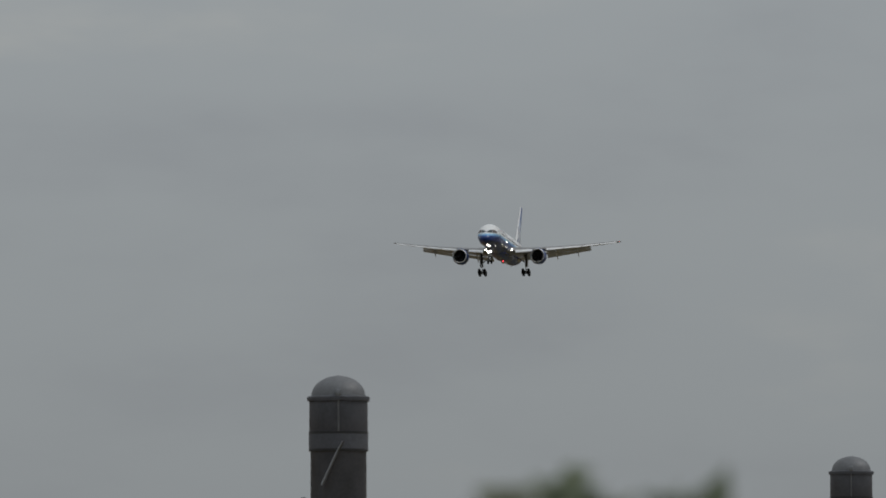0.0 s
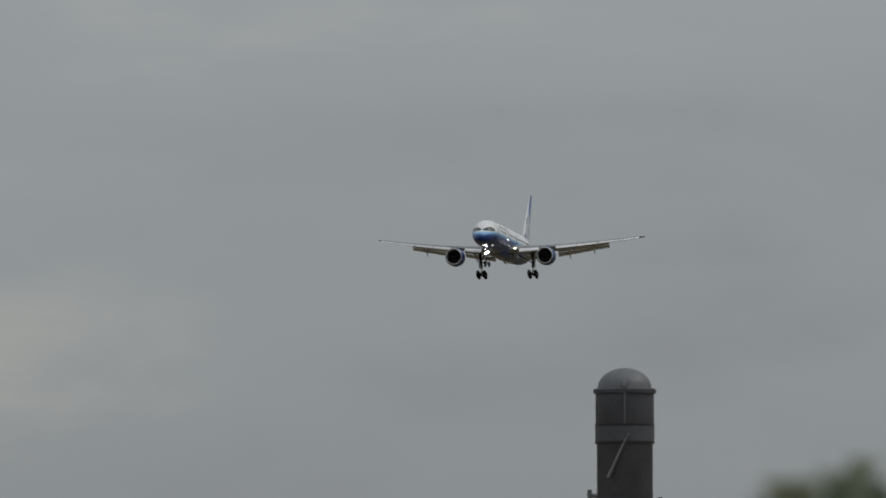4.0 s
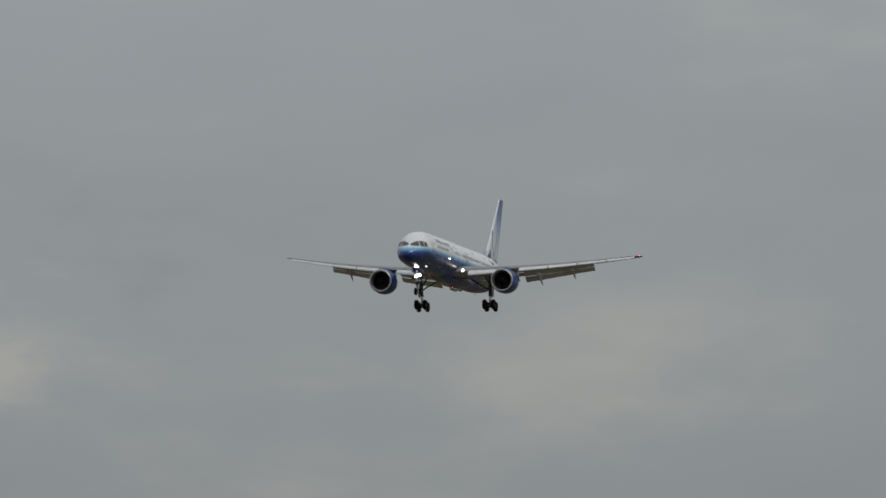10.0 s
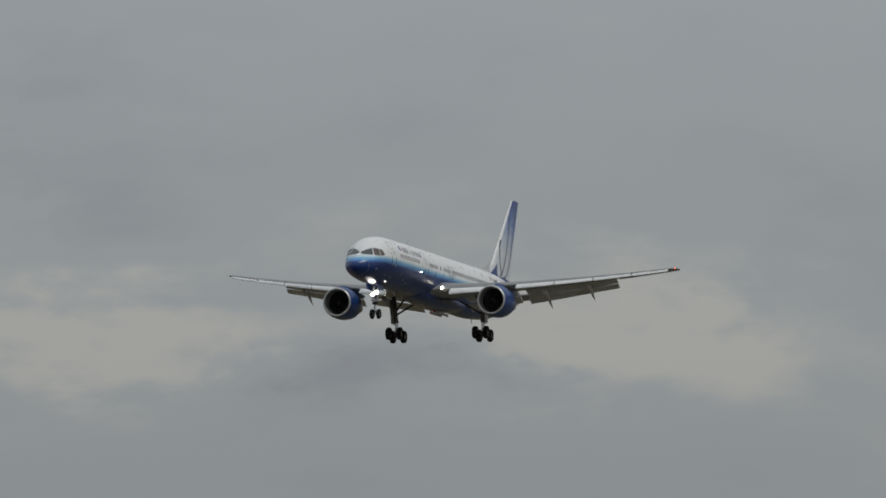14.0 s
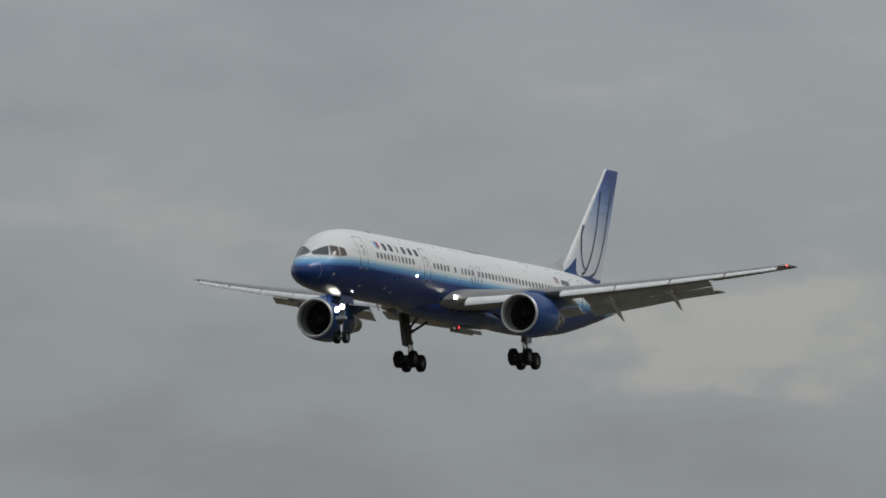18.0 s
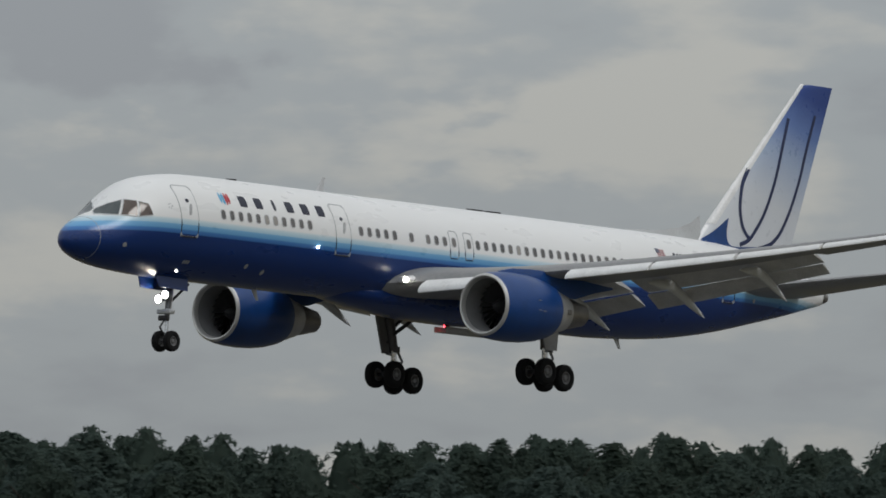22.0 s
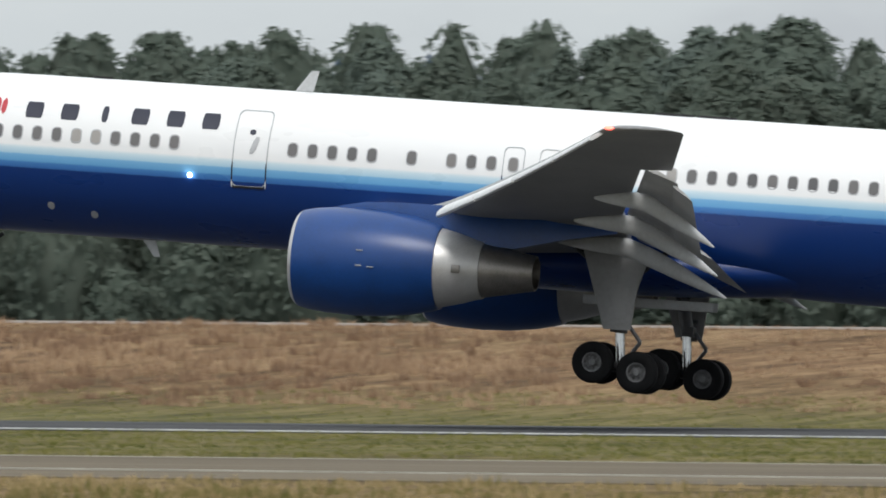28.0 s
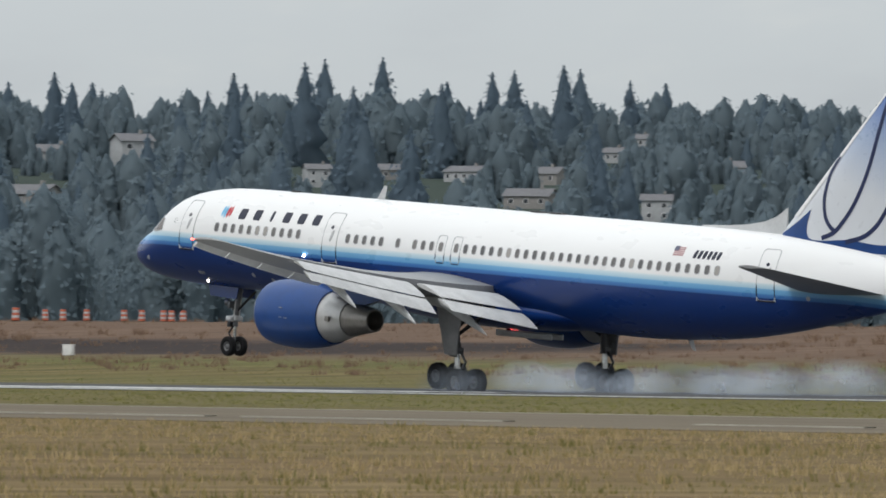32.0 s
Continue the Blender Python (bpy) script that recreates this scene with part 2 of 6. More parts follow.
def meadow():
    """Late-summer airfield grass: straw and green in long patches."""
    p = Paint("dry_grass", (0.2, 0.15, 0.07), 0.95)
    big = p.noise(0.05, 5.0, (0.7, 1.0, 1))
    mid = p.noise(0.16, 5.0, (0.6, 0.5, 1))
    fine = p.math("ADD", p.math("MULTIPLY", p.noise(3.0, 4.0, (1.0, 0.10, 1)), 0.45), p.math("MULTIPLY", p.noise(0.6, 6.0, (1.0, 0.08, 1)), 0.55))
    straw = p.ramp(fine, [(0.38, (0.085, 0.050, 0.030)), (0.5, (0.180, 0.108, 0.060)), (0.62, (0.28, 0.185, 0.105))])
    green = p.ramp(fine, [(0.32, (0.042, 0.047, 0.018)), (0.5, (0.092, 0.104, 0.034)), (0.68, (0.16, 0.155, 0.06))])
    # mown green strips lie along the runway; straw takes over on the far bank and near the camera
    c = p.node("ShaderNodeTexCoord")
    s = p.node("ShaderNodeSeparateXYZ")
    p.tree.links.new(c.outputs["Object"], s.inputs[0])
    y = p.math("ADD", s.outputs["Y"], p.math("MULTIPLY", p.math("SUBTRACT", mid, 0.5), 26.0))
    belt = p.ramp(p.math("DIVIDE", y, 500.0), [(0.0, (0.35, 0.35, 0.35)), (0.27, (0.35, 0.35, 0.35)), (0.36, (0.8, 0.8, 0.8)), (0.62, (0.85, 0.85, 0.85)),
                                               (0.68, (0.15, 0.15, 0.15)), (0.72, (0.0, 0.0, 0.0)), (0.90, (0.0, 0.0, 0.0)), (0.97, (1, 1, 1))])
    speckle = p.ramp(p.math("ADD", p.math("MULTIPLY", big, 0.45), p.math("MULTIPLY", mid, 0.55)), [(0.40, (0.0, 0.0, 0.0)), (0.62, (0.5, 0.5, 0.5))])
    west = p.ramp(p.math("MULTIPLY", s.outputs["X"], -0.001), [(0.16, (0, 0, 0)), (0.30, (1, 1, 1))])
    ditch = p.ramp(p.math("DIVIDE", p.math("ADD", s.outputs["Y"], p.math("MULTIPLY", p.math("SUBTRACT", mid, 0.5), 14.0)), 1000.0),
                   [(0.318, (0, 0, 0)), (0.336, (0.8, 0.8, 0.8)), (0.346, (0.8, 0.8, 0.8)), (0.362, (0, 0, 0))])
    fac = p.mix(p.mix(1.0, west, ditch, "MULTIPLY"), p.mix(0.75, speckle, belt), (1.0, 1.0, 1.0))
    beyond = p.ramp(p.math("DIVIDE", s.outputs["Y"], 1000.0), [(0.468, (0, 0, 0)), (0.484, (1, 1, 1))])
    floor = p.ramp(fine, [(0.3, (0.030, 0.042, 0.036)), (0.7, (0.065, 0.082, 0.070))])
    # a darker band across the bank at its western end
    band_y = p.math("ADD", s.outputs["Y"], p.math("MULTIPLY", p.math("SUBTRACT", big, 0.5), 16.0))
    cut = p.ramp(p.math("DIVIDE", band_y, 1000.0), [(0.348, (0, 0, 0)), (0.352, (1, 1, 1)), (0.372, (1, 1, 1)), (0.378, (0, 0, 0))])
    end = p.ramp(p.math("MULTIPLY", p.math("ADD", s.outputs["X"], p.math("MULTIPLY", mid, 30.0)), -0.001), [(0.418, (0, 0, 0)), (0.432, (1, 1, 1))])
    bare = p.ramp(fine, [(0.35, (0.085, 0.056, 0.042)), (0.65, (0.165, 0.112, 0.085))])
    band_tone = p.ramp(fine, [(0.35, (0.028, 0.022, 0.021)), (0.65, (0.055, 0.043, 0.040))])
    bank_end = p.ramp(p.math("DIVIDE", s.outputs["Y"], 1000.0), [(0.338, (0, 0, 0)), (0.350, (1, 1, 1))])
    grown = p.mix(p.mix(1.0, bank_end, p.ramp(p.math("MULTIPLY", s.outputs["X"], -0.001), [(0.18, (0, 0, 0)), (0.36, (0.85, 0.85, 0.85))]), "MULTIPLY"), p.mix(fac, straw, green), bare)
    p.put("Base Color", p.mix(beyond, p.mix(p.mix(1.0, cut, end, "MULTIPLY"), grown, band_tone), floor))
    p.put("Specular IOR Level", 0.05)
    p.bump(fine, 0.25, 0.05)
    return p.mat


def foliage(name, dark, light, rough=0.6):
    """Leaves: each leaf its own green, darker and paler boughs."""
    p = Paint(name, light, rough)
    g = p.node("ShaderNodeNewGeometry")
    o = p.node("ShaderNodeObjectInfo")
    boughs = p.noise(0.6, 6.0, (1, 1, 1), 0.7)
    f = p.math("ADD", p.math("MULTIPLY", g.outputs["Random Per Island"], 0.45), p.math("MULTIPLY", boughs, 0.55))
    col = p.ramp(f, [(0.2, dark), (0.75, light)])
    hue = p.node("ShaderNodeHueSaturation", Saturation=1.0)
    p.tree.links.new(p.math("ADD", p.math("MULTIPLY", o.outputs["Random"], 0.06), 0.47), hue.inputs["Hue"])
    p.tree.links.new(p.math("ADD", p.math("MULTIPLY", o.outputs["Random"], 0.3), 0.85), hue.inputs["Value"])
    p.tree.links.new(col, hue.inputs["Color"])
    p.put("Base Color", hue.outputs["Color"])
    p.put("Specular IOR Level", 0.0)
    p.bump(p.noise(3.2, 4.0, (1, 1, 1), 0.7), 0.25, 0.3)
    return p.translucent(hue.outputs["Color"], 0.52)


def glow(name, color, strength):
    p = Paint(name, color, 0.3)
    p.put("Emission Color", (*color, 1))
    p.put("Emission Strength", strength)
    return p.mat


FUSELAGE = livery()
FIN = fin_paint()
BLUE = plain("blue_cowl_paint", (0.004, 0.048, 0.205), 0.34, 0.0, 0.12, 1.5)
PALE = plain("pale_grey_paint", (0.52, 0.53, 0.54), 0.4, 0.0, 0.12, 1.2)
GREY = plain("grey_wing_paint", (0.27, 0.27, 0.275), 0.42, 0.0, 0.15, 0.9)
SILVER = plain("polished_metal", (0.60, 0.59, 0.58), 0.42, 0.6, 0.1, 2.5)
BARE = plain("heat_stained_metal", (0.30, 0.28, 0.26), 0.4, 0.85, 0.2, 3.0)
DARK = plain("dark_metal", (0.035, 0.035, 0.038), 0.5, 0.4, 0.2, 6.0)
FLAP = plain("pale_flap_paint", (0.58, 0.58, 0.58), 0.45, 0.05, 0.15, 1.5)
DUCT = plain("intake_duct_paint", (0.22, 0.22, 0.225), 0.7, 0.1, 0.15, 2.0)
SLAT = plain("pale_slat_paint", (0.80, 0.80, 0.80), 0.4, 0.0, 0.12, 1.5)
CHROME = plain("chromed_steel", (0.75, 0.76, 0.77), 0.18, 0.9, 0.08, 6.0)
HUB = plain("wheel_hub_metal", (0.21, 0.21, 0.215), 0.5, 0.3, 0.2, 8.0)
LEG = plain("dark_gear_leg_paint", (0.10, 0.10, 0.105), 0.45, 0.2, 0.2, 6.0)
BLADE = plain("fan_blade_metal", (0.07, 0.07, 0.075), 0.4, 0.5, 0.1, 6.0)
STEEL = plain("gear_steel", (0.20, 0.205, 0.215), 0.35, 0.6, 0.2, 8.0)
RUBBER = plain("tyre_rubber", (0.013, 0.013, 0.014), 0.8, 0.0, 0.15, 6.0, 0.15)


def cabin_glass():
    """Dark cabin panes, a few with their shades drawn."""
    p = Paint("cabin_pane", (0.13, 0.125, 0.125), 0.12)
    o = p.node("ShaderNodeObjectInfo")
    p.put("Base Color", p.ramp(o.outputs["Random"], [(0.0, (0.10, 0.098, 0.10)), (0.60, (0.15, 0.142, 0.14)), (0.78, (0.17, 0.16, 0.155)), (0.86, (0.34, 0.32, 0.30))]))
    return p.mat


PANE = cabin_glass()
TRIM = plain("window_trim", (0.45, 0.45, 0.46), 0.35, 0.2, 0.1, 8.0)
SEAM = plain("door_seam", (0.42, 0.43, 0.45), 0.5, 0.0, 0.1, 4.0)
INK = plain("navy_lettering", (0.012, 0.014, 0.035), 0.35, 0.0, 0.1, 4.0)
STRIPE = plain("navy_tail_stripe", (0.012, 0.022, 0.085), 0.35, 0.0, 0.1, 2.0)
RED = plain("red_paint", (0.50, 0.035, 0.05), 0.4, 0.0, 0.1, 4.0)
FLAG_RED = plain("faded_red_decal", (0.42, 0.20, 0.21), 0.4, 0.0, 0.1, 4.0)
FLAG_NAVY = plain("faded_navy_decal", (0.12, 0.13, 0.19), 0.4, 0.0, 0.1, 4.0)
LIGHT_BLUE = plain("light_blue_paint", (0.12, 0.42, 0.68), 0.4, 0.0, 0.1, 4.0)
COCKPIT_FRONT = plain("windscreen_glass", (0.085, 0.10, 0.105), 0.08, 0.0, 0.2, 2.0)
COCKPIT = plain("cockpit_glass", (0.13, 0.10, 0.088), 0.08, 0.0, 0.2, 2.0)
WHITE_PAINT = plain("white_paint", (0.74, 0.74, 0.73), 0.5, 0.0, 0.12, 1.5)
BLACK_PAINT = plain("black_paint", (0.015, 0.015, 0.016), 0.5, 0.0, 0.1, 3.0)
LAMP = glow("landing_lamp", (1.0, 0.94, 0.82), 110.0)
LAMP_WING = glow("wing_landing_lamp", (1.0, 0.93, 0.80), 30.0)
LAMP_SMALL = glow("marker_lamp", (1.0, 0.92, 0.85), 30.0)
LAMP_RED = glow("red_marker_lamp", (1.0, 0.10, 0.07), 6.0)
RED_LENS = plain("red_glass_lens", (0.28, 0.02, 0.02), 0.15, 0.0, 0.1, 4.0)
CLEAR_LENS = plain("clear_glass_lens", (0.4, 0.4, 0.42), 0.1, 0.0, 0.1, 4.0)
ASPHALT = asphalt("runway_asphalt", (0.075, 0.075, 0.077), (0.25, 1.4, 1))
TAXI = asphalt("taxiway_asphalt", (0.142, 0.117, 0.084), (0.3, 1.2, 1))
MEADOW = meadow()
STACK = plain("weathered_zinc", (0.088, 0.092, 0.108), 0.6, 0.1, 0.2, 2.5)
STACK_CAP = plain("weathered_zinc_cap", (0.17, 0.175, 0.185), 0.55, 0.2, 0.2, 2.5)
ORANGE = plain("orange_plastic", (0.50, 0.12, 0.06), 0.5, 0.0, 0.1, 4.0)
BARK = plain("bark", (0.07, 0.055, 0.04), 0.9, 0.0, 0.25, 3.0)
# lifted and blued beyond plain foliage: thin haze put into the colour
LEAVES = foliage("broad_leaves", (0.152, 0.188, 0.160), (0.190, 0.228, 0.190))
LEAVES_PALE = foliage("pale_broad_leaves", (0.155, 0.186, 0.142), (0.200, 0.232, 0.172))
# darker copy of the broad leaves: the dimmer light eastwards put into the colour
LEAVES_SHADED = foliage("shaded_broad_leaves", (0.060, 0.084, 0.072), (0.078, 0.105, 0.088))
# firs and far woods: distance haze put into the leaf colours, paler and bluer
NEEDLES = foliage("hazed_fir_needles", (0.128, 0.186, 0.222), (0.146, 0.208, 0.245))
NEEDLES_FAR = foliage("hazed_far_fir_needles", (0.146, 0.202, 0.250), (0.164, 0.222, 0.268))
BROAD_FAR = foliage("hazed_far_broad_leaves", (0.172, 0.226, 0.256), (0.192, 0.246, 0.272))
ROOF = plain("grey_roof_shingle", (0.16, 0.16, 0.17), 0.8, 0.0, 0.2, 1.0)
SIDING = plain("pale_house_siding", (0.38, 0.39, 0.40), 0.7, 0.0, 0.12, 1.0)
SIDING_TAN = plain("tan_house_siding", (0.26, 0.25, 0.24), 0.7, 0.0, 0.12, 1.0)
GLASS_DARK = plain("dark_window_glass", (0.05, 0.055, 0.065), 0.1, 0.0, 0.1, 1.0)
WEEDS = foliage("roadside_weed_leaves", (0.17, 0.21, 0.15), (0.30, 0.34, 0.24))

# ---- mesh helpers ----


def finish(name, bm, material, smooth=True):
    bmesh.ops.recalc_face_normals(bm, faces=bm.faces)
    me = bpy.data.meshes.new(name)
    bm.to_mesh(me)
    bm.free()
    if smooth:
        me.polygons.foreach_set("use_smooth", [True] * len(me.polygons))
        me.set_sharp_from_angle(angle=radians(38))
    me.materials.append(material)
    return me


def part(name, bm, material, parent, label="", smooth=True):
    ob = new(name, finish(name, bm, material, smooth))
    ob.parent = parent
    if label:
        tagged(ob, label)
    return ob


def thing(name, label, category, group="", kind=""):
    return tagged(new(name), label, category, group, kind)


def loft(bm, rings, cap0=True, cap1=True, closed=True):
    made = [[bm.verts.new(p) for p in r] for r in rings]
    n = len(made[0])
    for a, b in zip(made, made[1:]):
        for k in range(n if closed else n - 1):
            bm.faces.new((a[k], a[(k + 1) % n], b[(k + 1) % n], b[k]))
    if cap0:
        bm.faces.new(made[0])
    if cap1:
        bm.faces.new(made[-1])
    return made


def tube(bm, a, b, ra, rb=None, seg=12):
    a, b = Vector(a), Vector(b)
    turn = (b - a).to_track_quat("Z", "Y").to_matrix()
    ring = lambda c, r: [c + turn @ Vector((r * math.cos(2 * math.pi * k / seg), r * math.sin(2 * math.pi * k / seg), 0)) for k in range(seg)]
    loft(bm, [ring(a, ra), ring(b, ra if rb is None else rb)])


def lathe(bm, profile, axis="X", centre=(0, 0, 0), seg=40, cap0=False, cap1=False):
    c = Vector(centre)
    rings = []
    for p, r in profile:
        ring = []
        for k in range(seg):
            a = 2 * math.pi * k / seg
            q = {"X": (p, r * math.cos(a), r * math.sin(a)), "Y": (r * math.cos(a), p, r * math.sin(a)), "Z": (r * math.cos(a), r * math.sin(a), p)}[axis]
            ring.append(c + Vector(q))
        rings.append(ring)
    loft(bm, rings, cap0, cap1)


def block(bm, lo, hi, bevel=0.0):
    m = Matrix.Translation([(a + b) / 2 for a, b in zip(lo, hi)]) @ Matrix.Diagonal([b - a for a, b in zip(lo, hi)] + [1])
    made = bmesh.ops.create_cube(bm, size=1.0, matrix=m)
    if bevel:
        edges = list({e for v in made["verts"] for e in v.link_edges})
        bmesh.ops.bevel(bm, geom=edges, offset=bevel, segments=2, affect="EDGES", profile=0.5)


def table(points):
    """A smooth curve through (place, value) pairs that keeps level stretches level."""
    xs, ys = [p[0] for p in points], [p[1] for p in points]
    d = [(ys[i + 1] - ys[i]) / (xs[i + 1] - xs[i]) for i in range(len(xs) - 1)]
    m = [d[0]] + [0 if d[i - 1] * d[i] <= 0 else 2 / (1 / d[i - 1] + 1 / d[i]) for i in range(1, len(d))] + [d[-1]]

    def value(x):
        x = min(max(x, xs[0]), xs[-1])
        i = max(0, min(len(xs) - 2, next((k for k in range(len(xs) - 1) if x <= xs[k + 1]), len(xs) - 2)))
        h = xs[i + 1] - xs[i]
        s = (x - xs[i]) / h
        return ((2 * s**3 - 3 * s**2 + 1) * ys[i] + (s**3 - 2 * s**2 + s) * h * m[i] + (3 * s**2 - 2 * s**3) * ys[i + 1] + (s**3 - s**2) * h * m[i + 1])
    return value

# ---- ground, runway and service road ----
RUNWAY_NEAR, RUNWAY_FAR = 246.6, 293.5
NEAR_LINE = 248.6


def bank_start(x):
    return 318 - 20 * (0.5 - 0.5 * math.tanh((x + 30) / 60))


def ground_height(x, y):
    """Level by the runway, then a bank that climbs to a flat top, and a far hill to the north-west."""
    z = 0.0
    y0 = bank_start(x)
    s = max(0.0, min(1.0, (y - y0) / 125.0))
    z += 3.35 * (s * s * (3 - 2 * s) * 0.35 + s * 0.65)
    if x < -300:
        out = math.hypot(x, y)
        side = max(0.0, min(1.0, (-x / max(y, 1) - 0.66) / 0.22))
        rise = max(0.0, min(1.0, (out - 1250) / 1350))
        z += side * side * (3 - 2 * side) * 44 * rise * rise * (3 - 2 * rise)
    return z


def build_ground():
    xs = sorted(set([-4800, -4200, -3600, -3200] + list(range(-2900, -600, 90)) + list(range(-600, 1000, 50)) + [1200, 1600, 2400, 3600, 4800]))
    ys = sorted(set([-900, -300, -60, 0] + list(range(20, 300, 20)) + list(range(296, 460, 9)) + list(range(480, 900, 60)) + list(range(900, 3000, 110))
                    + [3200, 3600, 4200, 4800]))
    bm = bmesh.new()
    grid = [[bm.verts.new((x, y, ground_height(x, y))) for x in xs] for y in ys]
    for a, b in zip(grid, grid[1:]):
        for k in range(len(xs) - 1):
            bm.faces.new((a[k], a[k + 1], b[k + 1], b[k]))
    ob = new("ground", finish("ground", bm, MEADOW))
    return tagged(ob, "dry straw-coloured airfield grass with greener mown strips", "ground", kind="structure")


build_ground()


def strip(name, y0, y1, z, material, label, category, x0=-2400, x1=2600, crown=0.0, parent=None):
    bm = bmesh.new()
    rows = [(y0, 0.0), (y0 + (y1 - y0) * 0.25, crown * 0.75), ((y0 + y1) / 2, crown), (y1 - (y1 - y0) * 0.25, crown * 0.75), (y1, 0.0)]
    n = 50
    top = [[bm.verts.new((x0 + (x1 - x0) * k / n, y, z + c)) for k in range(n + 1)] for y, c in rows]
    low = [[bm.verts.new((x0 + (x1 - x0) * k / n, y, -0.4)) for k in range(n + 1)] for y in (y0, y1)]
    for a, b in [(top[i], top[i + 1]) for i in range(4)] + [(low[0], top[0]), (top[4], low[1])]:
        for k in range(n):
            bm.faces.new((a[k], a[k + 1], b[k + 1], b[k]))
    if parent:
        return part(name, bm, material, parent, label)
    return tagged(new(name, finish(name, bm, material)), label, category, kind="structure")


def bank_lip():
    """A narrow pale gravel track along the bank's upper edge."""
    bm = bmesh.new()
    rows = []
    for x in range(-230, 330, 10):
        y = bank_start(x) + 121
        rows.append([bm.verts.new((x, y + d, ground_height(x, y + d) + up)) for d, up in ((-0.2, -0.1), (0.0, 0.05), (2.6, 0.05), (2.8, -0.1))])
    for a, b in zip(rows, rows[1:]):
        for k in range(3):
            bm.faces.new((a[k], b[k], b[k + 1], a[k + 1]))
    tagged(new("gravel_track", finish("gravel_track", bm, plain("pale_gravel", (0.27, 0.23, 0.20), 0.9, 0.0, 0.15, 1.0))), "narrow pale gravel track along the top of the bank", "track", kind="structure")


bank_lip()
runway = strip("runway", RUNWAY_NEAR, RUNWAY_FAR, 0.02, ASPHALT, "dark grey asphalt runway with rubber streaks and white edge lines", "runway", crown=0.04)
MARKING = plain("worn_runway_paint", (0.62, 0.62, 0.60), 0.7, 0.0, 0.2, 0.8)
strip("edge_line", NEAR_LINE - 0.45, NEAR_LINE + 0.45, 0.05, MARKING, "worn white edge line", "", parent=runway)
# touchdown-zone bars in threes, near side of the centre line
for x0 in (-347, -197, -47, 103):
    for y in (252.6, 255.9, 259.2):
        strip("touchdown_bar", y, y + 1.8, 0.066, MARKING, "worn white touchdown bar", "", x0, x0 + 27, parent=runway)
FADED = plain("faded_taxiway_paint", (0.42, 0.40, 0.34), 0.8, 0.0, 0.2, 0.8)
road = strip("service_road", 135.0, 171.0, 0.015, TAXI, "pale grey asphalt taxiway with a thin edge line", "taxiway", crown=0.03)
strip("edge_line", 168.6, 168.9, 0.03, FADED, "thin faded edge line", "", parent=road)
# what is left of the nearer edge line, worn into dashes
dash_rng = random.Random(8)
x = -330.0
while x < 60:
    length = dash_rng.uniform(4, 22)
    strip("edge_line_dash", 143.0, 143.32, 0.055, FADED, "worn stretch of edge line", "", x, x + length, parent=road)
    x += length + dash_rng.uniform(0.6, 6)

# ---- the airliner: x runs aft from the nose tip, y to its right wing, z up from the fuselage axis ----
TOP = table([(0, -0.66), (0.06, -0.48), (0.2, -0.30), (0.5, -0.06), (1.0, 0.22), (1.6, 0.47), (2.05, 0.80), (2.5, 1.17), (2.95, 1.48), (3.6, 1.80), (4.6, 2.03), (6.2, 2.20),
             (8, 2.235), (34, 2.235), (39, 2.18), (43, 1.84), (45.6, 1.25), (46.6, 0.85)])
BOTTOM = table([(0, -0.70), (0.06, -0.88), (0.2, -1.02), (0.5, -1.18), (1.0, -1.34), (1.6, -1.47), (2.6, -1.59), (4, -1.67), (6, -1.71), (8, -1.72), (20, -1.74), (25, -1.90), (28.5, -2.10),
                (31, -2.13), (33.5, -2.04), (36, -1.86), (38, -1.61), (40, -1.27), (42, -0.86), (44, -0.44), (46.6, 0.18)])
WIDE = table([(0, 0.02), (0.06, 0.20), (0.2, 0.38), (0.5, 0.64), (1.0, 0.94), (1.6, 1.19), (2.2, 1.38), (3, 1.58), (4, 1.74), (5.5, 1.85), (7.5, 1.88), (30, 1.88),
              (33, 1.82), (37, 1.50), (41, 1.02), (44.5, 0.52), (46.6, 0.26)])


def skin(u, w, off=0.0, side=-1):
    """The point of the fuselage skin at station u and height w, moved out by off; side -1 is the aircraft's left."""
    t, b, hw = TOP(u), BOTTOM(u), WIDE(u)
    c, hh = (t + b) / 2, (t - b) / 2
    s = max(-0.999, min(0.999, (w - c) / hh))
    v = hw * math.sqrt(1 - s * s)
    n = Vector((0, side * v / hw**2, (w - c) / hh**2)).normalized()
    return Vector((u, side * v, w)) + n * off


def fuselage_mesh():
    bm = bmesh.new()
    us = [0.0, 0.02, 0.06, 0.12, 0.2, 0.32, 0.5, 0.75, 1.0, 1.3, 1.6, 1.9, 2.2, 2.6, 3.0, 3.5, 4.0, 4.6, 5.2, 6.0, 7.0, 8.0]
    us += [8 + 1.1 * k for k in range(1, 20)] + [29.5 + 1.0 * k for k in range(18)] + [46.6]
    rings = []
    for u in us:
        t, b, hw = TOP(u), BOTTOM(u), WIDE(u)
        rings.append([Vector((u, hw * math.sin(2 * math.pi * k / 56), (t + b) / 2 + (t - b) / 2 * math.cos(2 * math.pi * k / 56))) for k in range(56)])
    loft(bm, rings)
    return bm


def rounded(u0, u1, w0, w1, r, n=4):
    """The outline of a rounded rectangle in station and height."""
    pts = []
    for cu, cw, a0 in ((u1 - r, w1 - r, 0), (u0 + r, w1 - r, 90), (u0 + r, w0 + r, 180), (u1 - r, w0 + r, 270)):
        for k in range(n + 1):
            a = radians(a0 + 90 * k / n)
            pts.append((cu + r * math.cos(a), cw + r * math.sin(a)))
    return pts


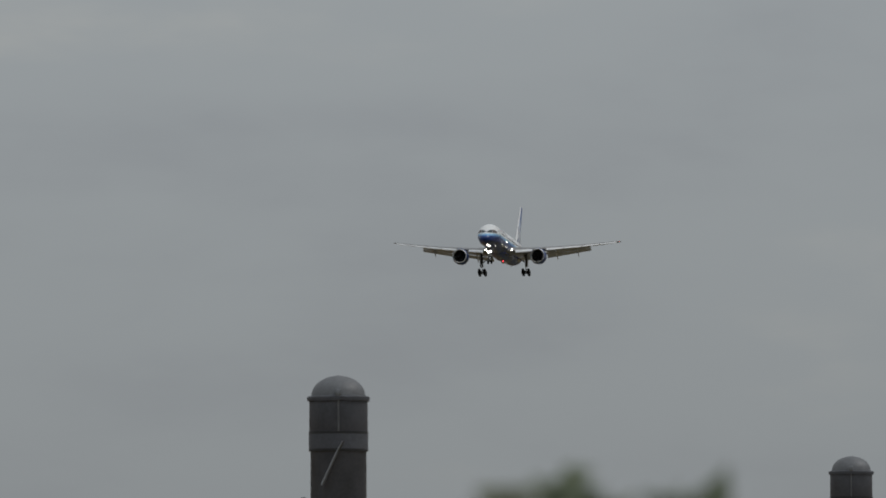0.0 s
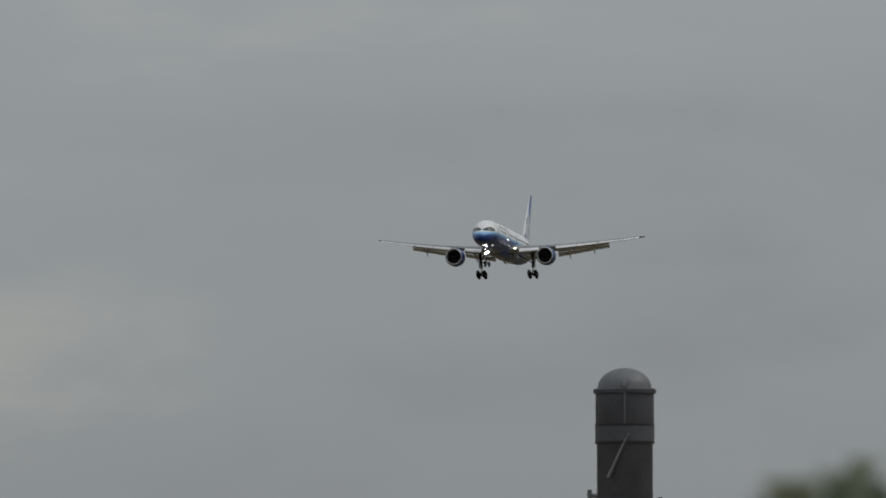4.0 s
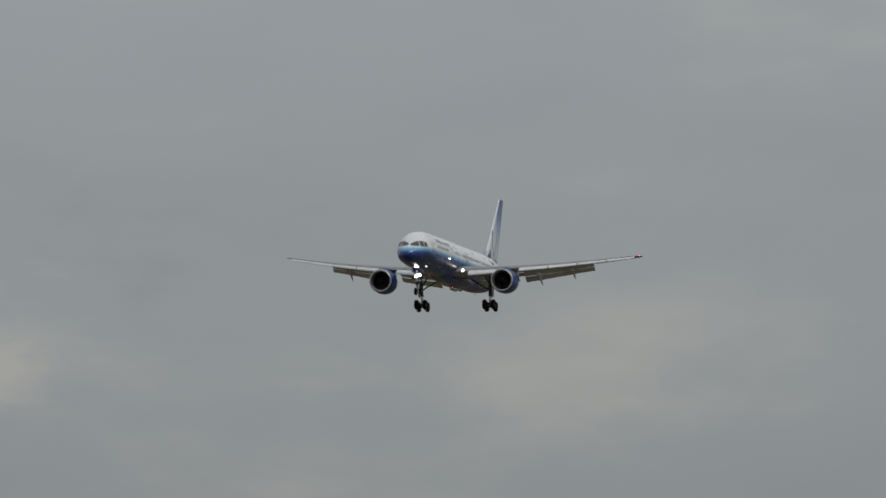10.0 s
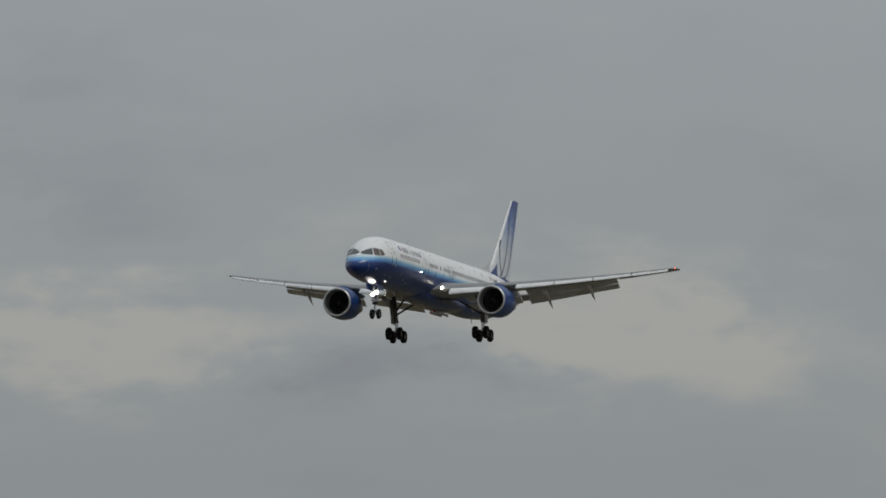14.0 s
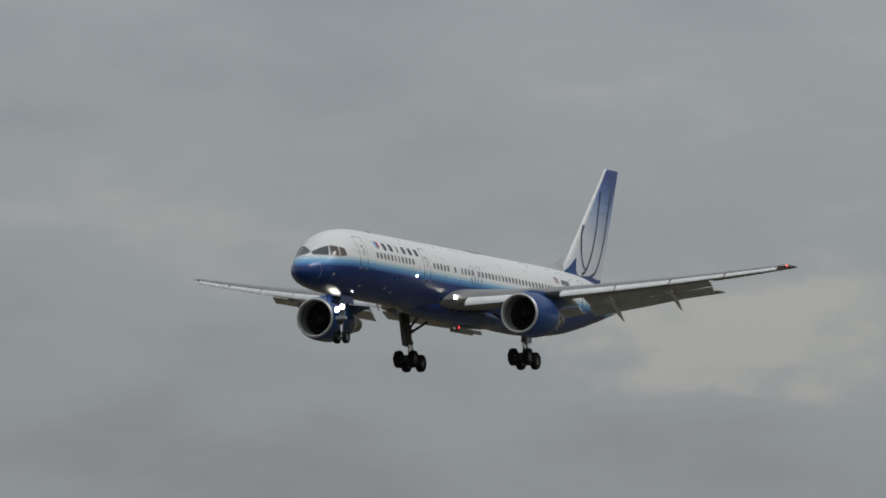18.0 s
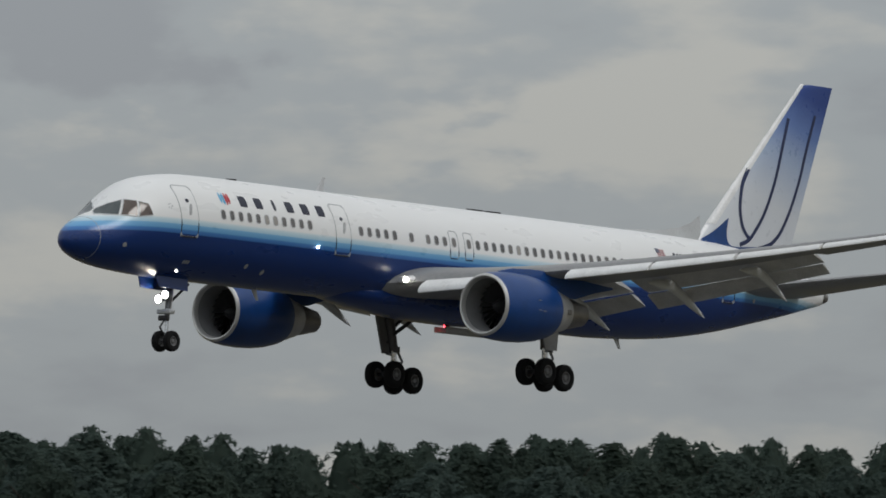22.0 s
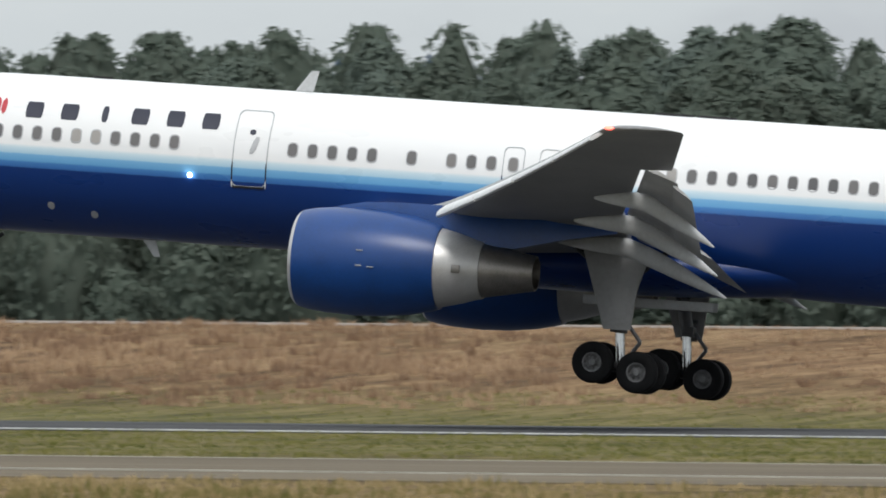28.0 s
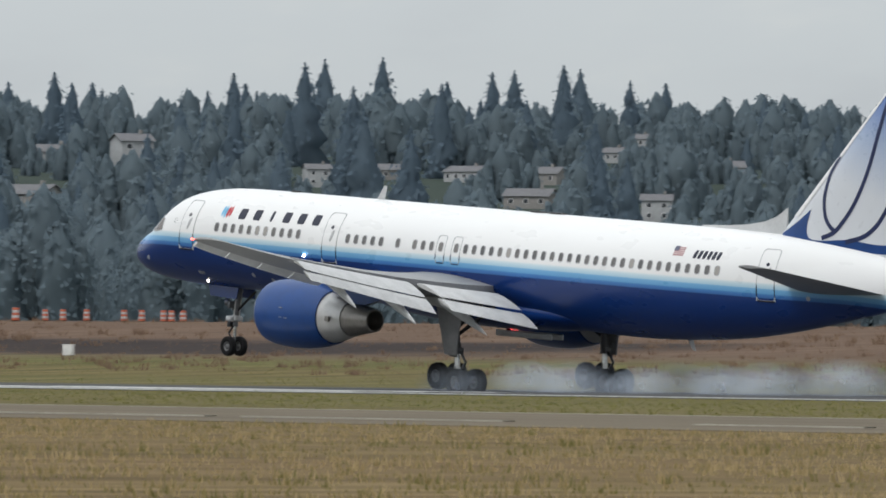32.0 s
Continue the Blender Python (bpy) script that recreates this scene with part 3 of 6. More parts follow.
def dense(pts, step=0.25):
    out = []
    for (a, b), (c, d) in zip(pts, pts[1:] + pts[:1]):
        n = max(1, int(math.hypot(c - a, d - b) / step))
        out += [(a + (c - a) * k / n, b + (d - b) * k / n) for k in range(n)]
    return out


def skin_ring(bm, pts, width, off):
    """A raised seam round an outline on the skin."""
    cu, cw = sum(p[0] for p in pts) / len(pts), sum(p[1] for p in pts) / len(pts)
    hu, hw = max(p[0] for p in pts) - cu, max(p[1] for p in pts) - cw
    inner = [(cu + (u - cu) * (1 - width / hu), cw + (w - cw) * (1 - width / hw)) for u, w in pts]
    loft(bm, [[skin(u, w, -0.01) for u, w in pts], [skin(u, w, off) for u, w in pts], [skin(u, w, off) for u, w in inner], [skin(u, w, -0.01) for u, w in inner]], False, False)


def skin_patch(bm, u0, u1, w0, w1, r, off, rows=8, lean=0.0):
    """A raised plate that follows the skin; lean slants its sides aft with height."""
    top = []
    for k in range(rows + 1):
        w = w0 + (w1 - w0) * k / rows
        d = min(w - w0, w1 - w)
        inset = r - math.sqrt(max(0.0, r * r - (r - d)**2)) if d < r else 0.0
        s = lean * (w - w0)
        top.append([(u0 + inset + s, w), ((u0 + u1) / 2 + s, w), (u1 - inset + s, w)])
    up = [[bm.verts.new(skin(u, w, off)) for u, w in row] for row in top]
    for a, b in zip(up, up[1:]):
        for k in range(2):
            bm.faces.new((a[k], a[k + 1], b[k + 1], b[k]))
    rim = [row[0] for row in top] + [row[2] for row in reversed(top)]
    edge = [up[k][0] for k in range(rows + 1)] + [up[k][2] for k in reversed(range(rows + 1))]
    low = [bm.verts.new(skin(u, w, -0.02)) for u, w in rim]
    n = len(rim)
    for k in range(n):
        if (edge[k].co - edge[(k + 1) % n].co).length > 1e-5:
            try:
                bm.faces.new((edge[k], edge[(k + 1) % n], low[(k + 1) % n], low[k]))
            except ValueError:
                pass


airliner = thing("airliner", "white and navy twin-engine jet airliner landing, gear and flaps down", "airplane")
part("fuselage", fuselage_mesh(), FUSELAGE, airliner, "white upper body fading through pale blue bands to navy")

# wing-body fairing under the belly
bm = bmesh.new()
rings = []
for k in range(19):
    u = 14.6 + 16.0 * k / 18
    f = math.sin(math.pi * min(1, k / 18 * 0.98 + 0.01)) ** 0.55
    hw, low = 0.45 + 1.05 * f, -1.45 - 0.82 * f
    rings.append([Vector((u, hw * math.sin(2 * math.pi * j / 32), (low - 0.9) / 2 + (-0.9 - low) / 2 * math.cos(2 * math.pi * j / 32))) for j in range(32)])
loft(bm, rings)
part("belly_fairing", bm, FUSELAGE, airliner, "navy wing-body fairing")

# cockpit windows, set round the nose
PANES = [((1.38, 0.34), (1.96, 0.34), (2.42, 0.93), (2.08, 0.78)), ((2.02, 0.34), (2.58, 0.32), (2.80, 0.91), (2.48, 0.95)),
         ((2.64, 0.32), (3.24, 0.42), (3.18, 0.83), (2.86, 0.90))]


def pane_mesh(corners, side, off=0.012):
    bm = bmesh.new()
    n = 6
    a, b, c, d = [Vector(p) for p in corners]
    front = []
    for i in range(n + 1):
        row = []
        for j in range(n + 1):
            s, t = i / n, j / n
            q = (a * (1 - s) + b * s) * (1 - t) + (d * (1 - s) + c * s) * t
            row.append(skin(q.x, q.y, off, side))
        front.append(row)
    vs = [[bm.verts.new(p) for p in row] for row in front]
    for r0, r1 in zip(vs, vs[1:]):
        for k in range(n):
            bm.faces.new((r0[k], r0[k + 1], r1[k + 1], r1[k]))
    return bm


for side in (-1, 1):
    for corners in PANES:
        front = corners is PANES[0]
        pane = part("cockpit_window", pane_mesh(corners, side), COCKPIT_FRONT if front else COCKPIT, airliner, "grey windscreen pane" if front else "brown-tinted side pane")
        bm = bmesh.new()
        a, b, c, d = [Vector(p) for p in corners]
        rim = []
        for p, q in ((a, b), (b, c), (c, d), (d, a)):
            rim += [p.lerp(q, k / 6) for k in range(6)]
        mid = sum(rim, Vector((0, 0))) / len(rim)
        inner = [mid + (p - mid) * 0.95 for p in rim]
        outer = [mid + (p - mid) * 1.04 for p in rim]
        loft(bm, [[skin(p.x, p.y, -0.01, side) for p in outer], [skin(p.x, p.y, 0.02, side) for p in outer], [skin(p.x, p.y, 0.02, side) for p in inner]], False, False)
        part("window_frame", bm, PALE, pane)

# cabin windows on the left side: groups along one grid of half-metre frames
FIRST, PITCH, ROW = 6.995, 0.508, 0.718
SLOTS = list(range(0, 11)) + list(range(16, 21)) + [22, 24, 25, 26, 27.1, 28.9] + list(range(30, 59))


def window_meshes(at=15):
    pts = rounded(at - 0.115, at + 0.115, ROW - 0.165, ROW + 0.165, 0.09, 3)
    bm = bmesh.new()
    vs = [bm.verts.new(skin(u, w, 0.006) - Vector((at, 0, 0))) for u, w in pts]
    mid = bm.verts.new(skin(at, ROW, 0.006) - Vector((at, 0, 0)))
    for k in range(len(vs)):
        bm.faces.new((vs[k], vs[(k + 1) % len(vs)], mid))
    pane = finish("pane", bm, PANE)
    bm = bmesh.new()
    wide = [(at + (u - at) * 1.22, ROW + (w - ROW) * 1.16) for u, w in pts]
    thin = [(at + (u - at) * 0.96, ROW + (w - ROW) * 0.97) for u, w in pts]
    loft(bm, [[skin(u, w, -0.01) - Vector((at, 0, 0)) for u, w in wide], [skin(u, w, 0.009) - Vector((at, 0, 0)) for u, w in wide],
              [skin(u, w, 0.012) - Vector((at, 0, 0)) for u, w in thin]], False, False)
    return finish("window", bm, TRIM), pane


WINDOW, WINDOW_PANE = window_meshes()
for k in SLOTS:
    u = FIRST + PITCH * k
    # the body tapers aft, so the last windows each follow their own bit of skin
    trim, glass = window_meshes(u) if u > 29 else (WINDOW, WINDOW_PANE)
    ring = new("cabin_window", trim)
    ring.parent, ring.location = airliner, (u, 0 if u > 29 else skin(u, ROW).y - skin(15, ROW).y, 0)
    pane = new("pane", glass)
    pane.parent = ring

# doors: each a plate flush with the skin, a seam, a porthole and a handle
for u0, u1, w0, w1, label in ((4.62, 5.56, -0.24, 1.66, "forward cabin door"), (13.60, 14.50, -0.27, 1.65, "second cabin door"), (38.5, 39.4, -0.26, 1.66, "aft cabin door")):
    bm = bmesh.new()
    skin_patch(bm, u0, u1, w0, w1, 0.14, 0.006, 12)
    door = part("cabin_door", bm, FUSELAGE, airliner, label)
    bm = bmesh.new()
    skin_ring(bm, dense(rounded(u0, u1, w0, w1, 0.14)), 0.022, 0.016)
    part("door_seam", bm, SEAM, door)
    for u in (u0, u1 - 0.03):
        bm = bmesh.new()
        skin_patch(bm, u, u + 0.03, w0 + 0.10, w0 + 0.62, 0.01, 0.020, 5)
        part("side_gasket", bm, INK, door, "dark lower gasket")
        bm = bmesh.new()
        skin_patch(bm, u, u + 0.03, w0 - 0.02, w0 + 0.16, 0.01, 0.022, 2)
        part("corner_mark", bm, WHITE_PAINT, door, "white corner mark")
    bm = bmesh.new()
    skin_patch(bm, u0 + 0.04, u1 - 0.04, w0 - 0.03, w0 + 0.015, 0.01, 0.022, 1)
    part("door_sill", bm, DARK, door, "dark door sill")
    bm = bmesh.new()
    skin_patch(bm, (u0 + u1) / 2 - 0.08, (u0 + u1) / 2 + 0.08, 1.02, 1.16, 0.069, 0.016, 6)
    part("porthole", bm, INK, door)
    bm = bmesh.new()
    skin_patch(bm, (u0 + u1) / 2 - 0.05, (u0 + u1) / 2 + 0.09, 0.55, 0.98, 0.03, 0.018, 4, 0.30)
    part("door_handle", bm, TRIM, door)
for slot in (27.1, 28.9):
    u = FIRST + PITCH * slot
    bm = bmesh.new()
    skin_ring(bm, dense(rounded(u - 0.27, u + 0.27, ROW - 0.62, ROW + 0.44, 0.13)), 0.02, 0.014)
    seam = part("overwing_exit_seam", bm, SEAM, airliner)
    for u0, u1, w0, w1 in ((u - 0.275, u - 0.245, ROW - 0.52, ROW - 0.25), (u + 0.245, u + 0.275, ROW - 0.52, ROW - 0.25), (u - 0.2, u + 0.2, ROW - 0.63, ROW - 0.595)):
        bm = bmesh.new()
        skin_patch(bm, u0, u1, w0, w1, 0.01, 0.018, 3)
        part("exit_mark", bm, STRIPE, seam, "navy lower exit mark")

# titles as plain bars, the crest, the flag and the registration bars
for k in range(6):
    u = 8.35 + k * 0.915
    bm = bmesh.new()
    width = 0.16 if k == 2 else 0.44
    skin_patch(bm, u - width / 2, u + width / 2, 1.10, 1.50, 0.03, 0.008, 4)
    part("title_bar", bm, INK, airliner, "navy title block")
for k, (material, label) in enumerate(((LIGHT_BLUE, "light blue crest stripe"), (LIGHT_BLUE, "light blue crest stripe"), (RED, "red crest stripe"), (RED, "red crest stripe"))):
    bm = bmesh.new()
    u = 7.02 + 0.155 * k
    skin_patch(bm, u, u + 0.125, 1.10 - (0.0 if k in (1, 2) else -0.05), 1.55, 0.05, 0.008, 4)
    part("crest_stripe", bm, material, airliner, label)
for k in range(6):
    bm = bmesh.new()
    skin_patch(bm, 35.02 + 0.245 * k, 35.02 + 0.245 * k + 0.17, 1.10, 1.40, 0.02, 0.008, 3, 0.2)
    part("registration_bar", bm, INK, airliner, "dark registration block")
for k in range(5):
    bm = bmesh.new()
    skin_patch(bm, 33.95, 34.50, 1.16 + 0.068 * k, 1.16 + 0.068 * (k + 0.62), 0.004, 0.008, 1)
    part("flag_stripe", bm, FLAG_RED, airliner, "faded red flag stripe")
bm = bmesh.new()
skin_patch(bm, 33.93, 34.17, 1.33, 1.50, 0.01, 0.010, 2)
part("flag_canton", bm, FLAG_NAVY, airliner, "navy flag corner")
for k in range(3):
    bm = bmesh.new()
    skin_patch(bm, 5.35 + 0.13 * k, 5.44 + 0.13 * k, -1.20, -1.08, 0.01, 0.008, 2)
    part("number_bar", bm, TRIM, airliner, "small pale number block")
for u, w in ((2.05, -0.75), (8.9, -1.05), (10.0, -1.2), (41.0, -0.05)):
    bm = bmesh.new()
    skin_patch(bm, u - 0.09, u + 0.09, w - 0.09, w + 0.09, 0.088, 0.010, 6)
    part("service_port", bm, TRIM, airliner, "small round pale port")

bm = bmesh.new()
ring = lambda u, off: [Vector((u, (WIDE(u) + off) * math.sin(2 * math.pi * k / 48), (TOP(u) + BOTTOM(u)) / 2 + ((TOP(u) - BOTTOM(u)) / 2 + off) * math.cos(2 * math.pi * k / 48))) for k in range(48)]
loft(bm, [ring(1.02, -0.02), ring(1.02, 0.004), ring(1.035, 0.004), ring(1.035, -0.02)], False, False)
part("radome_seam", bm, SEAM, airliner)
for k in range(5):
    a = 2 * math.pi * k / 5
    bm = bmesh.new()
    skin_patch(bm, 4.13 + 0.09 * math.cos(a), 4.18 + 0.09 * math.cos(a), 0.80 + 0.09 * math.sin(a), 0.85 + 0.09 * math.sin(a), 0.02, 0.008, 3)
    part("static_port", bm, SEAM, airliner)
bm = bmesh.new()
bmesh.ops.create_uvsphere(bm, u_segments=10, v_segments=7, radius=0.05, matrix=Matrix.Translation(skin(5.45, -1.45, 0.02)))
part("taxi_lamp", bm, glow("taxi_lamp_glow", (1.0, 0.92, 0.85), 9.0), airliner, "small lit lamp low on the nose")

# ---- wings ----


def wing_w(v):
    return -1.02 + (v - 1.9) * 0.092 + 0.0025 * (v - 1.9) ** 2


def wing_le(v):
    return 17.15 + (v - 1.2) * 0.62 if v < 2.6 else 18.02 + (v - 2.6) * 0.555


def wing_te(v):
    return 25.75 + 0.06 * v if v < 7 else 26.17 + (v - 7) * 0.205 + 0.075 * max(0.0, v - 14.3)


def airfoil(chord, thick, cut=1.0, n=10):
    """Points round a section: along the top from nose to tail, then back beneath; cut shortens its tail."""
    prof = lambda s: 5 * thick * (0.2969 * math.sqrt(s) - 0.126 * s - 0.3516 * s * s + 0.2843 * s**3 - 0.1015 * s**4)
    xs = [cut * (0.5 - 0.5 * math.cos(math.pi * k / n)) for k in range(n + 1)]
    camber = lambda s: 0.02 * 4 * s * (1 - s)
    upper = [(s * chord, (camber(s) + prof(s)) * chord) for s in xs]
    lower = [(s * chord, (camber(s) - prof(s) * 0.85) * chord) for s in xs]
    return upper + lower[-1:0:-1]


def section(v, side, u0, chord, w, thick, cut=1.0, turn=0.0, n=10):
    out = []
    for x, z in airfoil(chord, thick, cut, n):
        c, s = math.cos(turn), math.sin(turn)
        out.append(Vector((u0 + x * c + z * s, side * v, w - x * s + z * c)))
    return out


def build_wing(side):
    bm = bmesh.new()
    rings = []
    for v in (0.9, 1.5, 2.0, 2.6, 3.6, 5.0, 6.4, 7.0, 8.5, 10.5, 12.5, 14.3):
        chord = wing_te(v) - wing_le(v)
        rings.append(section(v, side, wing_le(v), chord, wing_w(v), 0.105 + 0.06 * math.exp(-(v - 1) / 2.5), 0.76))
    loft(bm, rings)
    wing = part("wing", bm, GREY, airliner, "grey swept wing with flaps lowered")
    bm = bmesh.new()
    rings = []
    for v in (14.3, 15.5, 17.0, 18.2, 18.75, 18.98, 19.05):
        chord = wing_te(v) - wing_le(v)
        shrink = {18.98: 0.82, 19.05: 0.5}.get(v, 1.0)
        rings.append(section(v, side, wing_le(v) + chord * (1 - shrink) * 0.7, chord * shrink, wing_w(v), (0.105 - 0.001 * (v - 14)) * shrink))
    loft(bm, rings)
    part("outer_panel", bm, GREY, wing)
    # pale rounded glove at the root
    bm = bmesh.new()
    rings = []
    for k in range(10):
        f = k / 9
        r = 0.36 * math.sin(math.pi * (0.06 + 0.44 * f)) ** 0.7
        c = Vector((17.42 + 3.4 * f, side * (1.95 + 0.95 * f), -0.93 + 0.06 * f))
        rings.append([c + Vector((0, 1.15 * r * math.cos(2 * math.pi * j / 20), r * math.sin(2 * math.pi * j / 20))) for j in range(20)])
    loft(bm, rings)
    part("root_glove", bm, SLAT, wing, "pale rounded wing-root glove")
    # slats
    for v0, v1 in ((2.7, 5.3), (7.5, 10.2), (10.3, 13.0), (13.1, 15.8), (15.9, 18.5)):
        bm = bmesh.new()
        rings = []
        for k in range(7):
            v = v0 + (v1 - v0) * k / 6
            chord = wing_te(v) - wing_le(v)
            c = 0.15 * chord + 0.22
            rings.append(section(v, side, wing_le(v) - 0.055 * chord - 0.10, c, wing_w(v) - 0.045 * chord - 0.12, 0.22, 1.0, radians(-30), 8))
        loft(bm, rings)
        part("slat", bm, SLAT, wing, "pale drooped leading-edge slat")
    # flaps in two slotted pieces
    for v0, v1, drop in ((2.0, 6.3, 21), (7.0, 14.1, 29)):
        for name, s0, share, turn, dw in (("flap", 0.765, 0.21, drop * 0.75, 0.08), ("aft_flap", 0.975, 0.13, drop * 1.2, -0.31 if v0 < 5 else -0.41)):
            bm = bmesh.new()
            rings = []
            for k in range(9):
                v = v0 + (v1 - v0) * k / 8
                chord = wing_te(v) - wing_le(v)
                size = max(0.75, chord / 5.0)
                rings.append(section(v, side, wing_le(v) + chord * s0 + 0.12, chord * share + 0.18, wing_w(v) + dw * size, 0.12, 1.0, radians(turn), 7))
            loft(bm, rings)
            part(name, bm, FLAP, wing, "grey lowered flap panel")
    # flap track fairings
    for v, size in ((4.6, 0.95), (8.6, 0.95), (12.0, 0.85)):
        bm = bmesh.new()
        chord = wing_te(v) - wing_le(v)
        u0, length, rings = wing_le(v) + chord * 0.52, chord * 0.38 + 1.75 * size, []
        for k in range(13):
            s = k / 12
            r = size * 0.25 * (math.sin(math.pi * min(1, s * 0.97 + 0.02)) ** 0.75) + 0.004
            drop = 0.42 * size + 2.0 * size * max(0.0, s - 0.38) ** 1.15
            rings.append([Vector((u0 + length * s, side * v + 0.5 * r * math.sin(2 * math.pi * j / 14), wing_w(v) - drop + r * math.cos(2 * math.pi * j / 14))) for j in range(14)])
        loft(bm, rings)
        part("flap_fairing", bm, PALE, wing, "canoe-shaped flap track fairing")
    # landing lamp in the wing root and the tip lamp
    bm = bmesh.new()
    bmesh.ops.create_uvsphere(bm, u_segments=14, v_segments=9, radius=1.0, matrix=Matrix.Translation((17.50, side * 2.14, -0.93)) @ Matrix.Diagonal((0.08, 0.11, 0.11, 1)))
    part("landing_lamp", bm, LAMP_WING, wing, "lit wing-root landing lamp")
    bm = bmesh.new()
    bmesh.ops.create_uvsphere(bm, u_segments=10, v_segments=7, radius=1.0, matrix=Matrix.Translation((wing_le(18.9) + 0.12, side * 18.98, wing_w(18.95))) @ Matrix.Diagonal((0.12, 0.035, 0.04, 1)))
    part("tip_lamp", bm, LAMP_RED if side < 0 else CLEAR_LENS, wing, "wing-tip position lamp")
    return wing


# ---- engines ----


def fan_blade_mesh():
    bm = bmesh.new()
    rings = []
    for r, twist in ((0.30, 0.15), (0.6, 0.19), (0.965, 0.23)):
        rings.append([Vector((1.00 + x, r * math.cos(a), r * math.sin(a))) for x, a in ((0, 0), (0.02, 0.02), (0.20, twist), (0.18, twist - 0.03))])
    loft(bm, rings)
    return finish("fan_blade", bm, BLADE)


FAN_BLADE = fan_blade_mesh()


def build_engine(side):
    y, z, u = side * 6.48, -2.0, 16.72
    c = (u, y, z)
    bm = bmesh.new()
    lathe(bm, [(0.10, 1.175), (0.35, 1.235), (0.8, 1.285), (1.5, 1.31), (2.2, 1.285), (2.9, 1.20), (3.4, 1.09), (3.60, 1.03), (3.60, 0.98), (3.0, 0.98)], "X", c, 48)
    nacelle = part("engine_cowl", bm, BLUE, airliner, "royal blue engine cowl")
    bm = bmesh.new()
    lathe(bm, [(0.10, 1.176), (0.03, 1.13), (0.0, 1.09), (0.02, 1.05), (0.10, 1.015), (0.22, 0.995)], "X", c, 48)
    part("intake_lip", bm, SILVER, nacelle, "bare metal intake lip")
    bm = bmesh.new()
    lathe(bm, [(0.22, 0.995), (0.35, 0.982), (0.75, 0.975), (1.25, 0.99)], "X", c, 48)
    part("intake_duct", bm, DUCT, nacelle, "grey intake duct")
    bm = bmesh.new()
    lathe(bm, [(1.22, 0.995), (1.25, 0.35), (1.27, 0.02)], "X", c, 32, False, True)
    part("fan_disc", bm, DARK, nacelle, "dark fan disc")
    for k in range(24):
        blade = new("fan_blade", FAN_BLADE)
        blade.parent, blade.matrix_basis = nacelle, Matrix.Translation(c) @ Matrix.Rotation(2 * math.pi * k / 24, 4, "X")
    bm = bmesh.new()
    lathe(bm, [(0.62, 0.01), (0.70, 0.10), (0.85, 0.20), (1.05, 0.30), (1.22, 0.33)], "X", c, 24, True, False)
    part("spinner", bm, DARK, nacelle)
    bm = bmesh.new()
    lathe(bm, [(3.2, 0.99), (3.62, 0.97), (4.1, 0.86), (4.45, 0.75), (4.66, 0.70), (4.66, 0.62), (4.0, 0.62)], "X", c, 40)
    part("exhaust_nozzle", bm, SILVER, nacelle, "silver fan exhaust nozzle")
    bm = bmesh.new()
    lathe(bm, [(4.1, 0.66), (4.66, 0.665), (5.2, 0.57), (5.7, 0.47), (5.95, 0.43), (5.95, 0.38), (5.4, 0.36), (5.1, 0.2)], "X", c, 32, False, True)
    part("tail_pipe", bm, BARE, nacelle, "heat-stained tail pipe")
    bm = bmesh.new()
    rings = []
    for u1, z0, z1, hw in ((u + 0.9, 1.20, 1.32, 0.06), (u + 1.6, 1.20, 1.46, 0.17), (u + 2.6, 1.0, 1.50, 0.20), (u + 4.2, 0.62, 1.50, 0.20), (u + 5.4, 0.56, 1.38, 0.17), (u + 6.6, 0.86, 1.26, 0.10), (u + 7.9, 1.10, 1.18, 0.03)):
        rings.append([Vector((u1, y + s * hw, z + q)) for s, q in ((-1, z0), (1, z0), (1, (z0 + z1) / 2), (0.6, z1), (-0.6, z1), (-1, (z0 + z1) / 2))])
    loft(bm, rings)
    part("pylon", bm, BLUE, nacelle, "blue engine pylon")
    for dx, dz in ((1.75, 0.25), (1.75, -0.12), (2.05, -0.14)):
        bm = bmesh.new()
        block(bm, (u + dx, y - 1.312 if side < 0 else y + 1.29, z + dz), (u + dx + 0.16, y - 1.25 if side < 0 else y + 1.312, z + dz + 0.025), 0.004)
        part("cowl_latch", bm, TRIM, nacelle)
    bm = bmesh.new()
    block(bm, (u + 4.05, y + side * 0.90 - 0.03, z - 0.13), (u + 4.27, y + side * 0.90 + 0.03, z + 0.07), 0.02)
    part("nozzle_vent", bm, BARE, nacelle)
    return nacelle


for side in (-1, 1):
    build_wing(side)
    build_engine(side)

# ---- tail ----


FIN_FOOT, FIN_TOP = (37.85, 6.55, 1.75), (44.98, 2.12, 8.90)


def fin_edge(w, s):
    """Station on the fin at height w and share s of its chord."""
    f = (w - FIN_FOOT[2]) / (FIN_TOP[2] - FIN_FOOT[2])
    u0, c = FIN_FOOT[0] + (FIN_TOP[0] - FIN_FOOT[0]) * f, FIN_FOOT[1] + (FIN_TOP[1] - FIN_FOOT[1]) * f
    return u0 + c * s, c


def symmetric(chord, thick, n=9):
    prof = lambda s: 5 * thick * (0.2969 * math.sqrt(s) - 0.126 * s - 0.3516 * s * s + 0.2843 * s**3 - 0.1036 * s**4)
    xs = [0.5 - 0.5 * math.cos(math.pi * k / n) for k in range(n + 1)]
    return [(s * chord, prof(s) * chord) for s in xs] + [(s * chord, -prof(s) * chord) for s in xs[-2:0:-1]]


